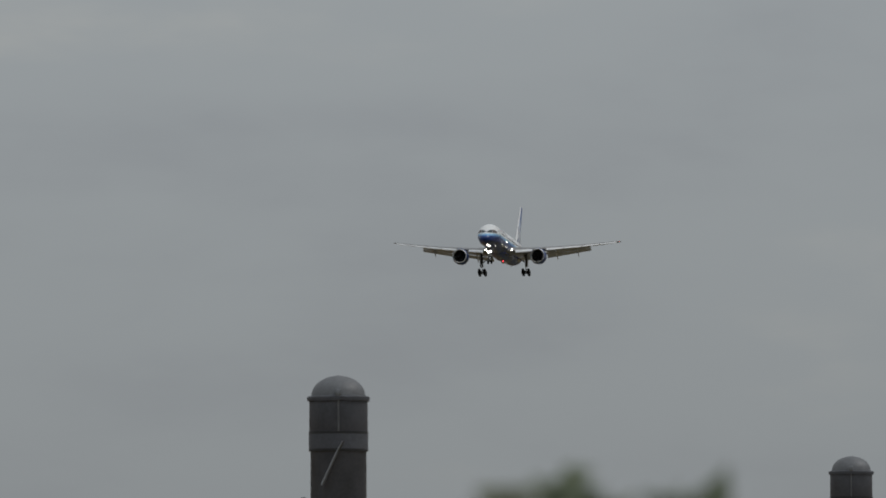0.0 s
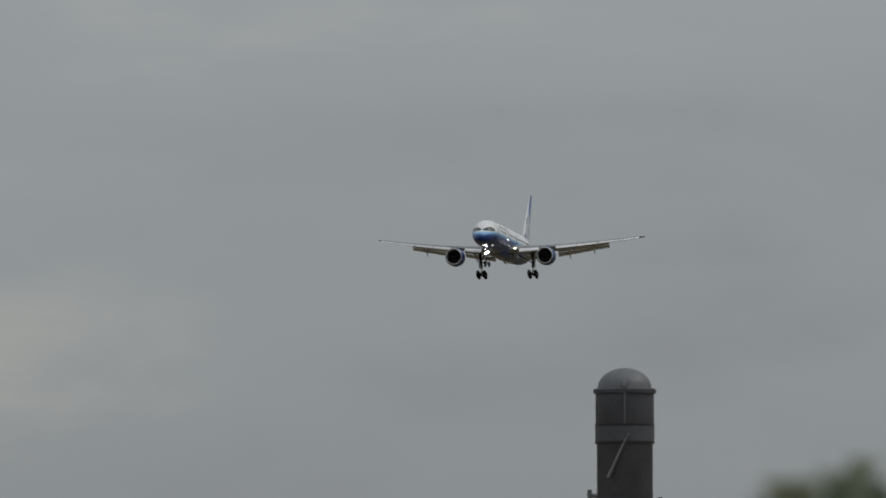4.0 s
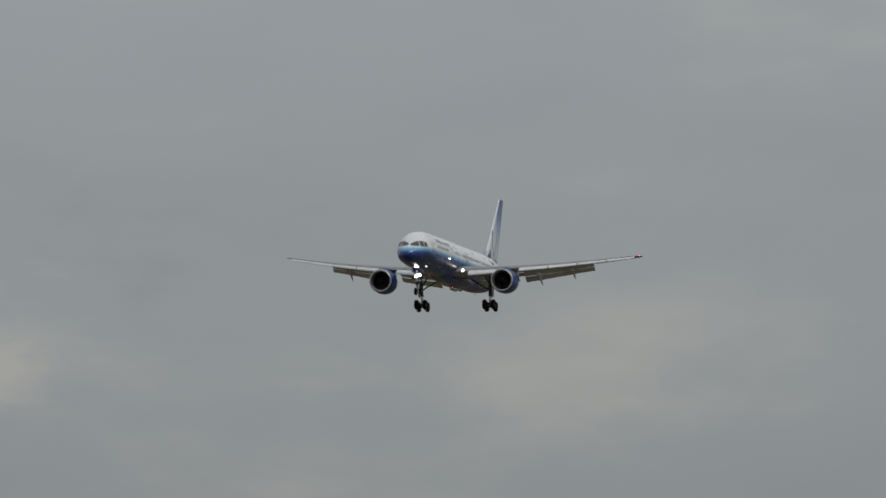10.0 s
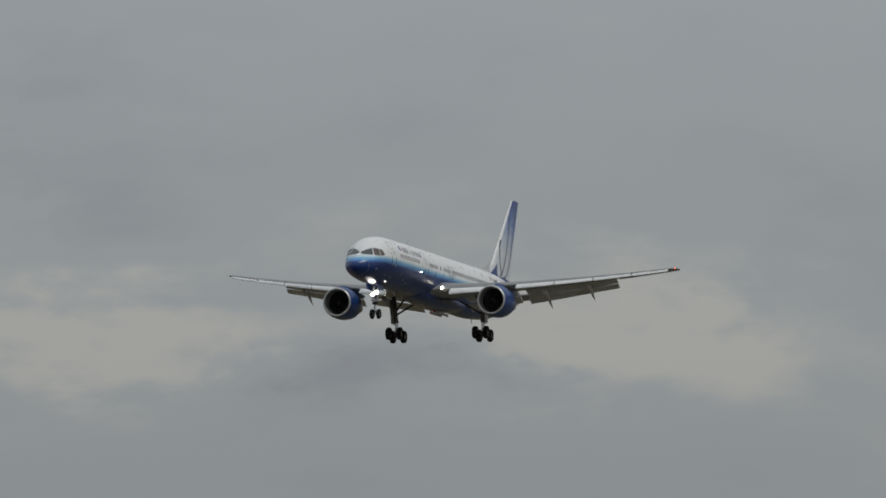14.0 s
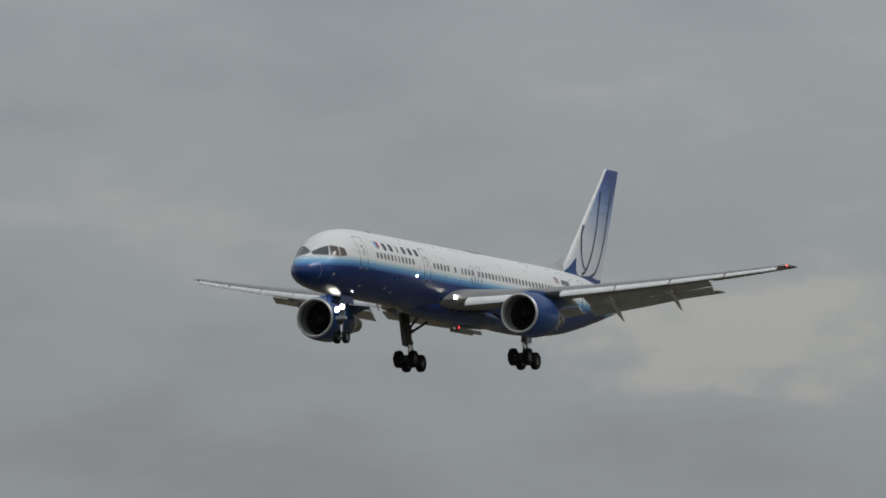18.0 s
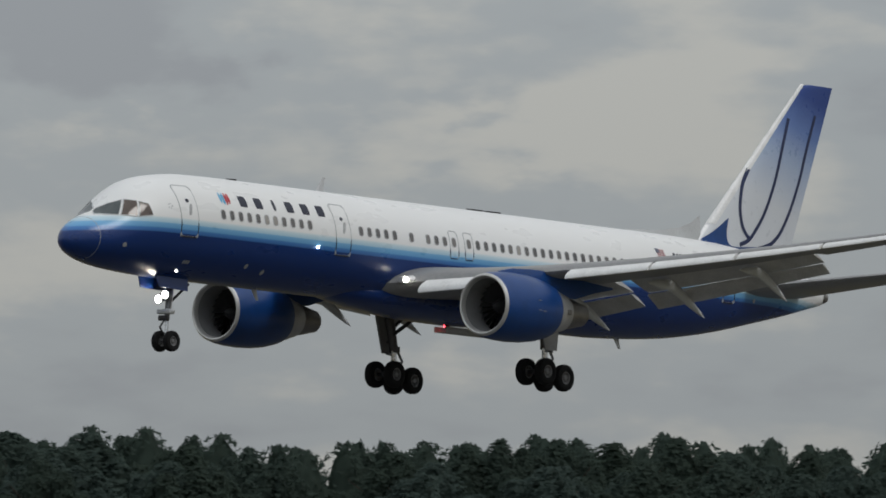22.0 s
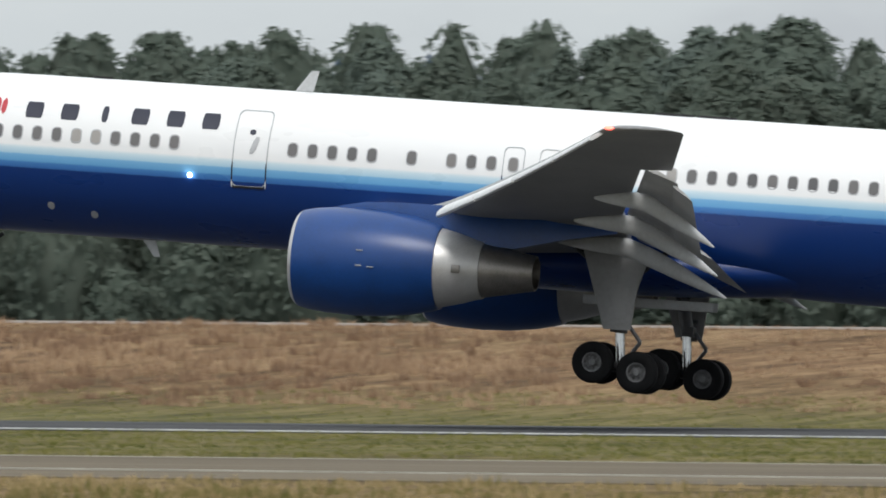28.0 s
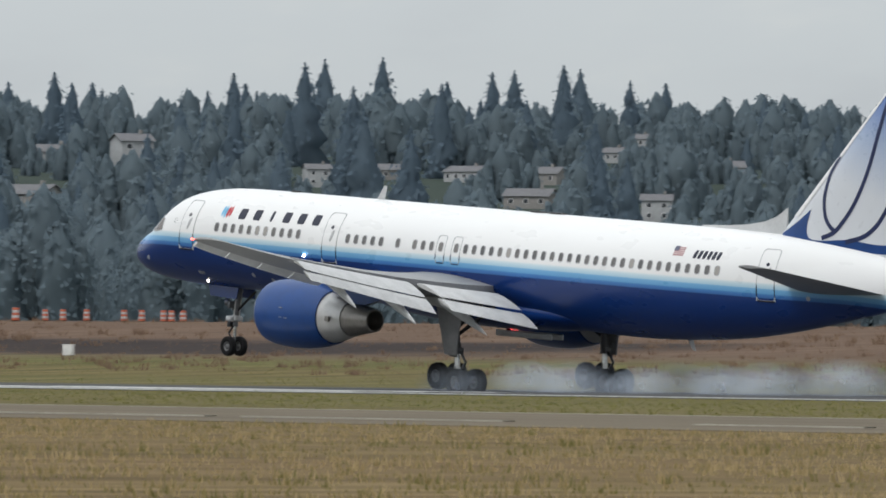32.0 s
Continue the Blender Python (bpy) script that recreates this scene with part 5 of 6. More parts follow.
def fir_arrays(rng, height, width, boughs, per_bough=7, tip=0.55, core=9, low=1.05):
    """A ragged spire: a slim inner mass, and drooping boughs of uneven reach, each a fan of small hanging sprays."""
    r = np.random.RandomState(rng.randrange(1 << 30))
    shape = lambda q: (1 - q) ** tip * (0.82 + 0.18 * np.minimum(1, q * 7)) * (1 - 0.25 * q) + 0.012
    tiers, sides = core, 7
    f = np.linspace(0, 1, tiers)
    whorl = 1 + 0.16 * np.where(np.arange(tiers) % 2, 1, -1)[:, None]
    reach = width * 0.30 * shape(f)[:, None] * whorl * r.uniform(0.7, 1.25, (tiers, sides))
    ang = (np.arange(sides) / sides * 2 * np.pi)[None, :] + r.uniform(-0.2, 0.2, (tiers, sides))
    z = height * (0.02 + 0.95 * f)[:, None] - reach * 0.3
    hull = np.stack([reach * np.cos(ang), reach * np.sin(ang), z], -1).reshape(-1, 3)
    k = np.arange(tiers - 1)[:, None] * sides
    j, j1 = np.arange(sides)[None, :], ((np.arange(sides) + 1) % sides)[None, :]
    quads = np.stack([k + j, k + j1, k + sides + j1, k + sides + j], -1).reshape(-1, 4)
    cells = np.concatenate([quads[:, [0, 1, 2]], quads[:, [0, 2, 3]]])
    q = np.sort(r.uniform(0, 1, boughs) ** low)
    a = np.arange(boughs) * 2.39996 + r.uniform(-0.5, 0.5, boughs)
    side = 1 + 0.22 * np.sin(a + r.uniform(0, 6.28) + q * 4)
    long = width * 0.5 * shape(q) * r.uniform(0.62, 1.12, boughs) * side
    n = boughs * per_bough
    s = np.tile((np.arange(per_bough) + 0.7) / per_bough, boughs)
    long, q, a = np.repeat(long, per_bough), np.repeat(q, per_bough), np.repeat(a, per_bough) + r.normal(size=n) * 0.13
    far = long * s
    p = np.stack([far * np.cos(a), far * np.sin(a), height * (0.02 + 0.96 * q) - 0.38 * far + 0.10 * long * s * s + r.normal(size=n) * 0.004 * height], 1)
    size = (0.018 * width + 0.15 * long * (1.1 - 0.5 * s))[:, None]
    verts, faces = tatters(r, p, np.stack([np.cos(a), np.sin(a), np.full(n, 0.25)], 1), size, 0.25, 0.9)
    return np.concatenate([verts, hull]), np.concatenate([faces, cells + len(verts)])


def fir_tree(seed, height, width, material, label):
    rng = random.Random(seed)
    tree = thing("fir_tree", label, "tree", "firs behind the airfield")
    t = new("trunk", trunk_mesh(rng, height * 0.9, height * 0.012, 0))
    t.parent = tree
    c = new("crown", from_arrays("crown", *fir_arrays(rng, height, width, 380, 8, 0.62 + 0.16 * rng.random(), 20), material))
    c.parent = tree
    return tree


def stand(model, x, y, scale, turn, spread=1.0):
    """A copy of a model tree on the ground, scaled."""
    tree = copy_thing(model, pose(x, y, ground_height(x, y) - 0.1, 0, 0, turn))
    tree.scale = (scale * spread, scale * spread, scale)
    return tree


BROAD = [broad_tree(11, 16, 10.5, LEAVES, "dark green broad-leaved tree with a rounded, uneven crown"),
         broad_tree(12, 17, 9.0, LEAVES, "dark green broad-leaved tree with a rounded, uneven crown"),
         broad_tree(13, 14, 11.0, LEAVES, "dark green broad-leaved tree with a rounded, uneven crown"),
         broad_tree(14, 16, 8.0, LEAVES_PALE, "paler green broad-leaved tree at the wood's edge"),
         broad_tree(15, 18, 8.5, LEAVES, "dark green broad-leaved tree with a rounded, uneven crown"),
         broad_tree(16, 15, 11.0, LEAVES_SHADED, "broad-leaved tree with a rounded crown, its leaf colour darkened as in shade"),
         broad_tree(17, 15, 9.0, LEAVES_SHADED, "broad-leaved tree with a rounded crown, its leaf colour darkened as in shade")]
FIRS = [fir_tree(s, 24, w, NEEDLES, "tall hazy blue-green fir with a pointed ragged crown") for s, w in ((21, 12.4), (22, 10.0), (23, 13.8), (24, 11.2))]
belt_height = table([(-30, 14.0), (-20, 14.8), (-5, 16.2), (8, 17.6), (13, 18.2), (20, 18.6), (25, 19.4), (29, 19.4), (33, 18.6), (36, 18), (38.5, 15.5), (41, 12.8), (46, 13.3), (51, 14.0), (56, 14.6), (64, 14.0)])
rng = random.Random(5)
used = set()
# the broad-leaved belt along the bank's top, two ranks deep
for y0, step, share in ((516, 5.4, 0.82), (538, 5.0, 0.95)):
    x = -225.0
    while x < 960:
        pan = math.degrees(math.atan2(x, y0))
        y = y0 + rng.uniform(-8, 8)
        h = belt_height(pan) * share * rng.uniform(0.94, 1.06) * (1.00 + 0.08 * noise.noise(Vector((x * 0.021, y0 * 0.1, 3.0))))
        k = rng.randrange(5)
        if k == 3 and (y0 > 520 or rng.random() < 0.3):
            k = rng.choice((0, 1, 2, 4))
        # eastern trees take the models with shade in their leaf colour
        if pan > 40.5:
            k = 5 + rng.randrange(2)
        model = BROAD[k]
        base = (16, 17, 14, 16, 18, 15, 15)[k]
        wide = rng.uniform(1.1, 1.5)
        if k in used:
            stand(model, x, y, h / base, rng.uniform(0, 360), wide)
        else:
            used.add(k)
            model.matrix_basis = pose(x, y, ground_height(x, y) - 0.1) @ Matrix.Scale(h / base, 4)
        x += step * rng.uniform(0.75, 1.3) * (1.0 if pan < 32 else 1.35)


def wood_mass():
    """The depth of the wood behind its front ranks."""
    r = random.Random(41)
    r2 = np.random.RandomState(42)
    pieces, dark = [], []
    for k in range(1000):
        # spread evenly, so that no daylight shows through
        e = (k * 0.754878) % 1
        x = -240 + 720 * e / 0.72 if e < 0.72 else 480 + 510 * (e - 0.72) / 0.28
        y = r.uniform(548, 580)
        h = belt_height(math.degrees(math.atan2(x, y))) * (1.01 + 0.06 * noise.noise(Vector((x * 0.03, 2.0, 9.0)))) * r.uniform(0.94, 1.03)
        z = ground_height(x, y)
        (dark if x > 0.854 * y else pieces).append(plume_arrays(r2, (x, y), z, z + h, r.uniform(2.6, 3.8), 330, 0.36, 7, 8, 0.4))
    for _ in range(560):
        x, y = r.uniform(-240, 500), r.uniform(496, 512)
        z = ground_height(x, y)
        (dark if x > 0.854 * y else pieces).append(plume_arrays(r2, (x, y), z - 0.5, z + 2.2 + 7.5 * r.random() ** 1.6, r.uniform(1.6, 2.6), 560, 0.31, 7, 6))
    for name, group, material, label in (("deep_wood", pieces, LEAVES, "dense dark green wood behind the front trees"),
                                         ("deep_evergreen_wood", dark, LEAVES_SHADED, "dense wood, its leaf colour darkened as in shade")):
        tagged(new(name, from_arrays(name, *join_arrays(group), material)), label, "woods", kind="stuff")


wood_mass()
# firs behind, on an arc a kilometre off
fir_level = table([(-46, 17), (-43.5, 19), (-42.2, 23), (-41, 28), (-37, 30), (-33, 29.8), (-29, 29.0), (-24, 30), (-14, 29)])
used = set()
for out, step in ((985, 0.25), (1050, 0.27)):
    pan = -44.0
    while pan < -13:
        r = out + rng.uniform(-18, 18)
        x, y = r * math.sin(radians(pan)), r * math.cos(radians(pan))
        lump = noise.noise(Vector((pan * 0.55, out * 0.01, 8.0)))
        h = fir_level(pan) * (0.92 + 0.12 * lump) * rng.uniform(0.82, 1.0)
        k = rng.randrange(4)
        if k in used:
            stand(FIRS[k], x, y, h / 24, rng.uniform(0, 360), rng.uniform(0.85, 1.15))
        else:
            used.add(k)
            FIRS[k].matrix_basis = pose(x, y, ground_height(x, y) - 0.1) @ Matrix.Scale(h / 24, 4)
        pan += step * rng.uniform(0.7, 1.4)


def far_woods():
    """The firs' depth and the wooded hillside beyond the airfield, too far to count."""
    rng = random.Random(77)
    kinds = [fir_arrays(random.Random(80 + k), 1.0, 0.46, 120, 6, 0.50, 9, 0.6) for k in range(4)]
    ragged = [fir_arrays(random.Random(60 + k), 1.0, 0.66 + 0.08 * k, 120, 5, 0.62 + 0.06 * k, 10) for k in range(4)]
    bushy, leafy = [], []
    for k in range(4):
        r = np.random.RandomState(90 + k)
        ring = [((0.26 * math.cos(a), 0.26 * math.sin(a)), 0.0, 0.64 + 0.1 * math.sin(3 * a + k), 0.22) for a in [j * 1.57 + k for j in range(4)]]
        crown = ring + [((0, 0), 0.1, 1.0, 0.30), ((0.12, 0.1), 0.3, 0.92, 0.24)]
        bushy.append(join_arrays([plume_arrays(r, *q, 36, 0.06, 6, 5) for q in crown]))
        leafy.append(join_arrays([plume_arrays(r, *q, 240, 0.040, 7, 6) for q in crown]))
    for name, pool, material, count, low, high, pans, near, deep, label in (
            ("fir_wood", kinds, NEEDLES, 900, 0.84, 0.97, (-45, -12), 1010, 120, "deep hazy blue-green fir wood behind the tall firs"),
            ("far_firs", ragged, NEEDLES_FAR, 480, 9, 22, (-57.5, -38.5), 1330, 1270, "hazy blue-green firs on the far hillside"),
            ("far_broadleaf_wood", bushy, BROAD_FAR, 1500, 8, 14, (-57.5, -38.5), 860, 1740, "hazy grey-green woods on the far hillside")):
        verts, faces, first = [], [], 0
        made = 0
        while made < count:
            pan = rng.uniform(*pans)
            out = near + deep * rng.random() ** 0.62
            x, y = out * math.sin(radians(pan)), out * math.cos(radians(pan))
            if (abs(pan + 47.16) < 0.22 and out < 1545) or (abs(pan + 49.70) < 0.26 and out < 1495) or any(abs(pan - hp) < 0.16 and hr - 14 < out < hr + 8 for hp, hr in HOUSE_PLACES):
                continue
            before_house = any(abs(pan - hp) < 0.15 and hr - 330 < out < hr for hp, hr in HOUSE_PLACES)
            z = ground_height(x, y) - 0.3
            h = rng.uniform(low, high)
            if name == "fir_wood":
                h *= fir_level(pan)
            if name == "far_firs":
                h *= 0.72 + 0.55 * max(0.0, noise.noise(Vector((pan * 0.9, 4.0, 0.0))) + 0.35)
            if before_house:
                if name == "far_firs":
                    continue
                h = rng.uniform(4.5, 8.5)
            v, f = (leafy if name == "far_broadleaf_wood" and out < 1300 else pool)[rng.randrange(len(pool))]
            a = rng.uniform(0, 6.28)
            turn = np.array([[math.cos(a), math.sin(a), 0], [-math.sin(a), math.cos(a), 0], [0, 0, 1]]) * h
            made += 1
            faces.append(f + first)
            verts.append(v @ turn + np.array([x, y, z]))
            first += len(v)
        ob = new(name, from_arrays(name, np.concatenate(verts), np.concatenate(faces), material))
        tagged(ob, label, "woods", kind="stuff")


# ---- houses on the hillside ----
HOUSE_PLACES = [(-53.28, 2200), (-52.85, 2200), (-53.36, 1940), (-51.91, 2070), (-51.52, 2120), (-51.14, 2110), 
                (-50.76, 2100), (-50.41, 2280), (-50.27, 2390), (-49.87, 2150), (-50.18, 1910), (-50.82, 1970), (-48.98, 2280),
                (-48.12, 2010), (-47.62, 2020), (-50.37, 1730), (-45.97, 2220), (-40.62, 2180)]


def house(width, depth, storeys, siding, label):
    h = 2.7 * storeys
    home = thing("house", label, "house", "houses on the wooded hillside")
    bm = bmesh.new()
    block(bm, (-width / 2, -depth / 2, -2.5), (width / 2, depth / 2, h), 0.05)
    part("wall", bm, siding, home)
    bm = bmesh.new()
    e, r = 0.5, depth * 0.26
    ring = lambda x: [Vector((x, -depth / 2 - e, h + 0.02)), Vector((x, 0, h + r)), Vector((x, depth / 2 + e, h + 0.02)), Vector((x, 0, h + r - 0.25))]
    loft(bm, [ring(-width / 2 - e), ring(width / 2 + e)])
    roof = part("roof", bm, ROOF, home, smooth=False)
    bm = bmesh.new()
    block(bm, (width * 0.22, -0.4, h + r * 0.3), (width * 0.22 + 0.7, 0.4, h + r + 0.8), 0.03)
    part("chimney", bm, SIDING_TAN, roof)
    for sx in (-1, 1):
        bm = bmesh.new()
        pts = [(-depth / 2, h), (0, h + r - 0.1), (depth / 2, h)]
        loft(bm, [[Vector((sx * (width / 2 - 0.1), y, z)) for y, z in pts], [Vector((sx * (width / 2), y, z)) for y, z in pts]])
        part("gable", bm, siding, home)
    for s in range(storeys):
        n = max(2, int(width / 3.2))
        for k in range(n):
            x = -width / 2 + width * (k + 0.5) / n
            bm = bmesh.new()
            block(bm, (x - 0.65, -depth / 2 - 0.05, 2.7 * s + 0.85), (x + 0.65, -depth / 2 + 0.05, 2.7 * s + 2.15), 0.03)
            window = part("window", bm, WHITE_PAINT, home)
            bm = bmesh.new()
            block(bm, (x - 0.54, -depth / 2 - 0.07, 2.7 * s + 0.95), (x + 0.54, -depth / 2 - 0.04, 2.7 * s + 2.05), 0.01)
            part("pane", bm, GLASS_DARK, window)
    return home


HOMES = [house(13, 7, 1, SIDING, "pale low house with a grey shingle roof"), house(8, 7, 2, SIDING, "pale two-storey house with a grey shingle roof"),
         house(12, 8, 1, SIDING_TAN, "tan bungalow with a grey shingle roof")]
for k, (pan, out) in enumerate(HOUSE_PLACES):
    x, y = out * math.sin(radians(pan)), out * math.cos(radians(pan))
    m = pose(x, y, ground_height(x, y) + 0.2, 0, 0, -pan + rng.uniform(-45, 45))
    kind = 1 if out < 1450 else (k * 7 + k // 3) % 3
    if k < 3:
        HOMES[k].matrix_basis = m @ Matrix.Scale(0.85, 4)
    else:
        copy_thing(HOMES[kind], m @ Matrix.Scale(rng.uniform(0.6, 0.95), 4))
farmhouse = house(8, 5.2, 2, WHITE_PAINT, "white gabled farmhouse with a grey roof behind the bank")
bm = bmesh.new()
block(bm, (-3.4, -5.6, -2.5), (2.4, -2.55, 2.5), 0.05)
part("lean_to", bm, WHITE_PAINT, farmhouse, "low white lean-to")
for z, y in ((3.4, -0.9), (3.4, 0.9), (0.8, -0.9)):
    bm = bmesh.new()
    block(bm, (-4.05, y - 0.45, z), (-3.95, y + 0.45, z + 1.3), 0.02)
    part("gable_window", bm, GLASS_DARK, farmhouse)
x, y = 1480 * math.sin(radians(-49.76)), 1480 * math.cos(radians(-49.76))
farmhouse.matrix_basis = pose(x, y, ground_height(x, y), 0, 0, 128) @ Matrix.Scale(0.7, 4)
far_woods()

# ---- along the far side of the runway ----


def marker_box():
    box = thing("marker_box", "small white box marker on the dry grass beside the runway", "marker", "marker boxes beside the runway")
    bm = bmesh.new()
    block(bm, (-0.34, -0.12, 0.02), (0.34, 0.12, 0.56), 0.03)
    part("housing", bm, WHITE_PAINT, box)
    bm = bmesh.new()
    block(bm, (-0.36, -0.14, 0.55), (0.36, 0.14, 0.59), 0.015)
    part("lid", bm, WHITE_PAINT, box)
    for x in (-0.28, 0.28):
        bm = bmesh.new()
        tube(bm, (x, 0, -0.3), (x, 0, 0.05), 0.03, None, 8)
        part("leg", bm, STEEL, box)
    return box


first_box = marker_box()
for k, (pan, y) in enumerate(((11.54, 320), (-21.79, 333), (-26.2, 331), (-30.55, 329), (-37.87, 330), (-43.9, 330), (-46.55, 334), (-53.16, 345))):
    x = y * math.tan(radians(pan))
    m = pose(x, y, ground_height(x, y), 0, 0, rng.uniform(-6, 6))
    if k == 0:
        first_box.matrix_basis = m
    else:
        copy_thing(first_box, m)

light = thing("runway_edge_light", "small runway edge light on a short stem", "light", "runway edge lights")
bm = bmesh.new()
lathe(bm, [(-0.1, 0.06), (0.0, 0.14), (0.02, 0.14), (0.03, 0.035), (0.28, 0.03)], "Z", (0, 0, 0), 14, True, True)
part("stem", bm, STEEL, light)
bm = bmesh.new()
lathe(bm, [(0.28, 0.05), (0.30, 0.075), (0.38, 0.07), (0.43, 0.045), (0.45, 0.01)], "Z", (0, 0, 0), 14, True, True)
part("lens", bm, WHITE_PAINT, light, "pale glass lens")
for k in range(9):
    m = pose(-469 + 60 * k, 294.6, 0.0)
    if k == 0:
        light.matrix_basis = m
    else:
        copy_thing(light, m)

sign = thing("distance_sign", "black runway sign with a white figure seven", "sign")
bm = bmesh.new()
block(bm, (-0.52, -0.12, 0.14), (0.52, 0.12, 0.90), 0.03)
part("panel", bm, BLACK_PAINT, sign)
for x in (-0.35, 0.35):
    bm = bmesh.new()
    tube(bm, (x, 0, -0.2), (x, 0, 0.16), 0.035, None, 8)
    part("leg", bm, STEEL, sign)
text = bpy.data.curves.new("figure", "FONT")
text.body, text.size, text.align_x, text.align_y, text.extrude, text.offset = "7", 0.72, "CENTER", "CENTER", 0.006, 0.012
text.materials.append(WHITE_PAINT)
figure = new("figure", text)
figure.parent = sign
figure.matrix_basis = pose(0.05, -0.13, 0.52, 90, 0, 0)
sign.matrix_basis = pose(-262.0, 296.5, ground_height(-262.0, 296.5), 0, 0, 41)

# orange and white drums in a row on top of the bank
drum = thing("traffic_drum", "orange and white striped plastic traffic drum", "traffic drum", "traffic drums on the bank")
for k in range(5):
    bm = bmesh.new()
    z = 0.05 + 0.19 * k
    r0, r1 = 0.30 - 0.012 * k, 0.30 - 0.012 * (k + 1)
    lathe(bm, [(z, r0), (z + 0.02, r0 + 0.01), (z + 0.17, r1 + 0.01), (z + 0.19, r1)], "Z", (0, 0, 0), 16, k == 0, True)
    # white bands use a grey: distance haze put into their colour
    part("band", bm, ORANGE if k % 2 == 0 else TRIM, drum, "orange band" if k % 2 == 0 else "white band greyed with haze")
bm = bmesh.new()
lathe(bm, [(0, 0.36), (0.05, 0.36), (0.06, 0.30)], "Z", (0, 0, 0), 16, True, True)
part("rubber_base", bm, RUBBER, drum)
for k, px in enumerate((-53.43, -53.28, -53.19, -53.07, -52.88, -52.79, -52.68, -52.64, -52.58, -53.8)):
    out = 705.0
    x, y = out * math.sin(radians(px)), out * math.cos(radians(px))
    m = pose(x, y, ground_height(x, y), 0, 0, 40 * k)
    if k == 0:
        drum.matrix_basis = m @ Matrix.Scale(0.85, 4)
    else:
        copy_thing(drum, m @ Matrix.Scale(0.85, 4))


def van():
    """A long panel van, its bonnet towards +x."""
    car = thing("panel_van", "white panel van parked on the track above the bank", "van")
    side = [(-2.72, 0.42), (-2.78, 0.60), (-2.74, 1.30), (-2.62, 1.98), (-2.45, 2.08), (1.05, 2.08), (1.28, 2.00), (1.95, 1.28), (2.70, 1.08), (2.82, 0.90), (2.84, 0.48), (2.6, 0.38), (-2.5, 0.38)]
    bm = bmesh.new()
    lean = lambda z: 0.0 if z < 1.2 else 0.10 * (z - 1.2)
    rings = [[Vector((x * k, y * (1 - lean(z)), z)) for x, z in side] for y, k in ((-1.0, 0.985), (-0.96, 1.0), (0.96, 1.0), (1.0, 0.985))]
    loft(bm, rings)
    body = part("body", bm, WHITE_PAINT, car)
    for x0, x1, y in ((1.02, 1.62, -1), (1.02, 1.62, 1), (-2.45, -1.95, -1), (-2.45, -1.95, 1)):
        bm = bmesh.new()
        pts = [(x0, 1.32), (x1, 1.32), (x1 - (0.42 if x1 > 0 else 0.0), 1.82), (x0, 1.82)]
        loft(bm, [[Vector((x, y * (1.004 - lean(z) + d), z)) for x, z in pts] for d in (-0.02, 0.008)])
        part("window", bm, GLASS_DARK, car)
    for y in (-0.47, 0.47):
        bm = bmesh.new()
        loft(bm, [[Vector((-2.715 + d, y + 0.36 * sy, z)) for sy, z in ((-1, 1.34), (1, 1.34), (0.95, 1.84), (-0.95, 1.84))] for d in (-0.03, 0.10)])
        part("rear_window", bm, GLASS_DARK, car)
        bm = bmesh.new()
        block(bm, (-2.80, y * 1.85 - 0.06, 0.85), (-2.70, y * 1.85 + 0.06, 1.25), 0.02)
        part("tail_lamp", bm, RED_LENS, car)
    bm = bmesh.new()
    block(bm, (-2.92, -0.95, 0.42), (-2.74, 0.95, 0.60), 0.03)
    part("rear_bumper", bm, DARK, car)
    for x in (-1.7, 1.85):
        for y in (-0.86, 0.86):
            w = new("wheel", car_rim)
            w.parent, w.location = car, (x, y, 0.38)
            t = new("tyre", car_tyre)
            t.parent = w
    return car


car_tyre, car_rim = wheel_meshes(0.38, 0.25)
van_thing = van()
out = 500.0
tx, ty = out * math.sin(radians(-24.88)), out * math.cos(radians(-24.88))
van_thing.matrix_basis = pose(tx, ty, ground_height(tx, ty), 0, 0, 192)

for px, out, turn in ((-47.24, 1500, 100), (-47.10, 1540, 20)):
    x, y = out * math.sin(radians(px)), out * math.cos(radians(px))
    far_van = copy_thing(van_thing, pose(x, y, ground_height(x, y), 0, 0, turn))
    tagged(far_van, "small white van parked far off below the hillside", "van")

# ---- stacks and roadside growth near the approach ----


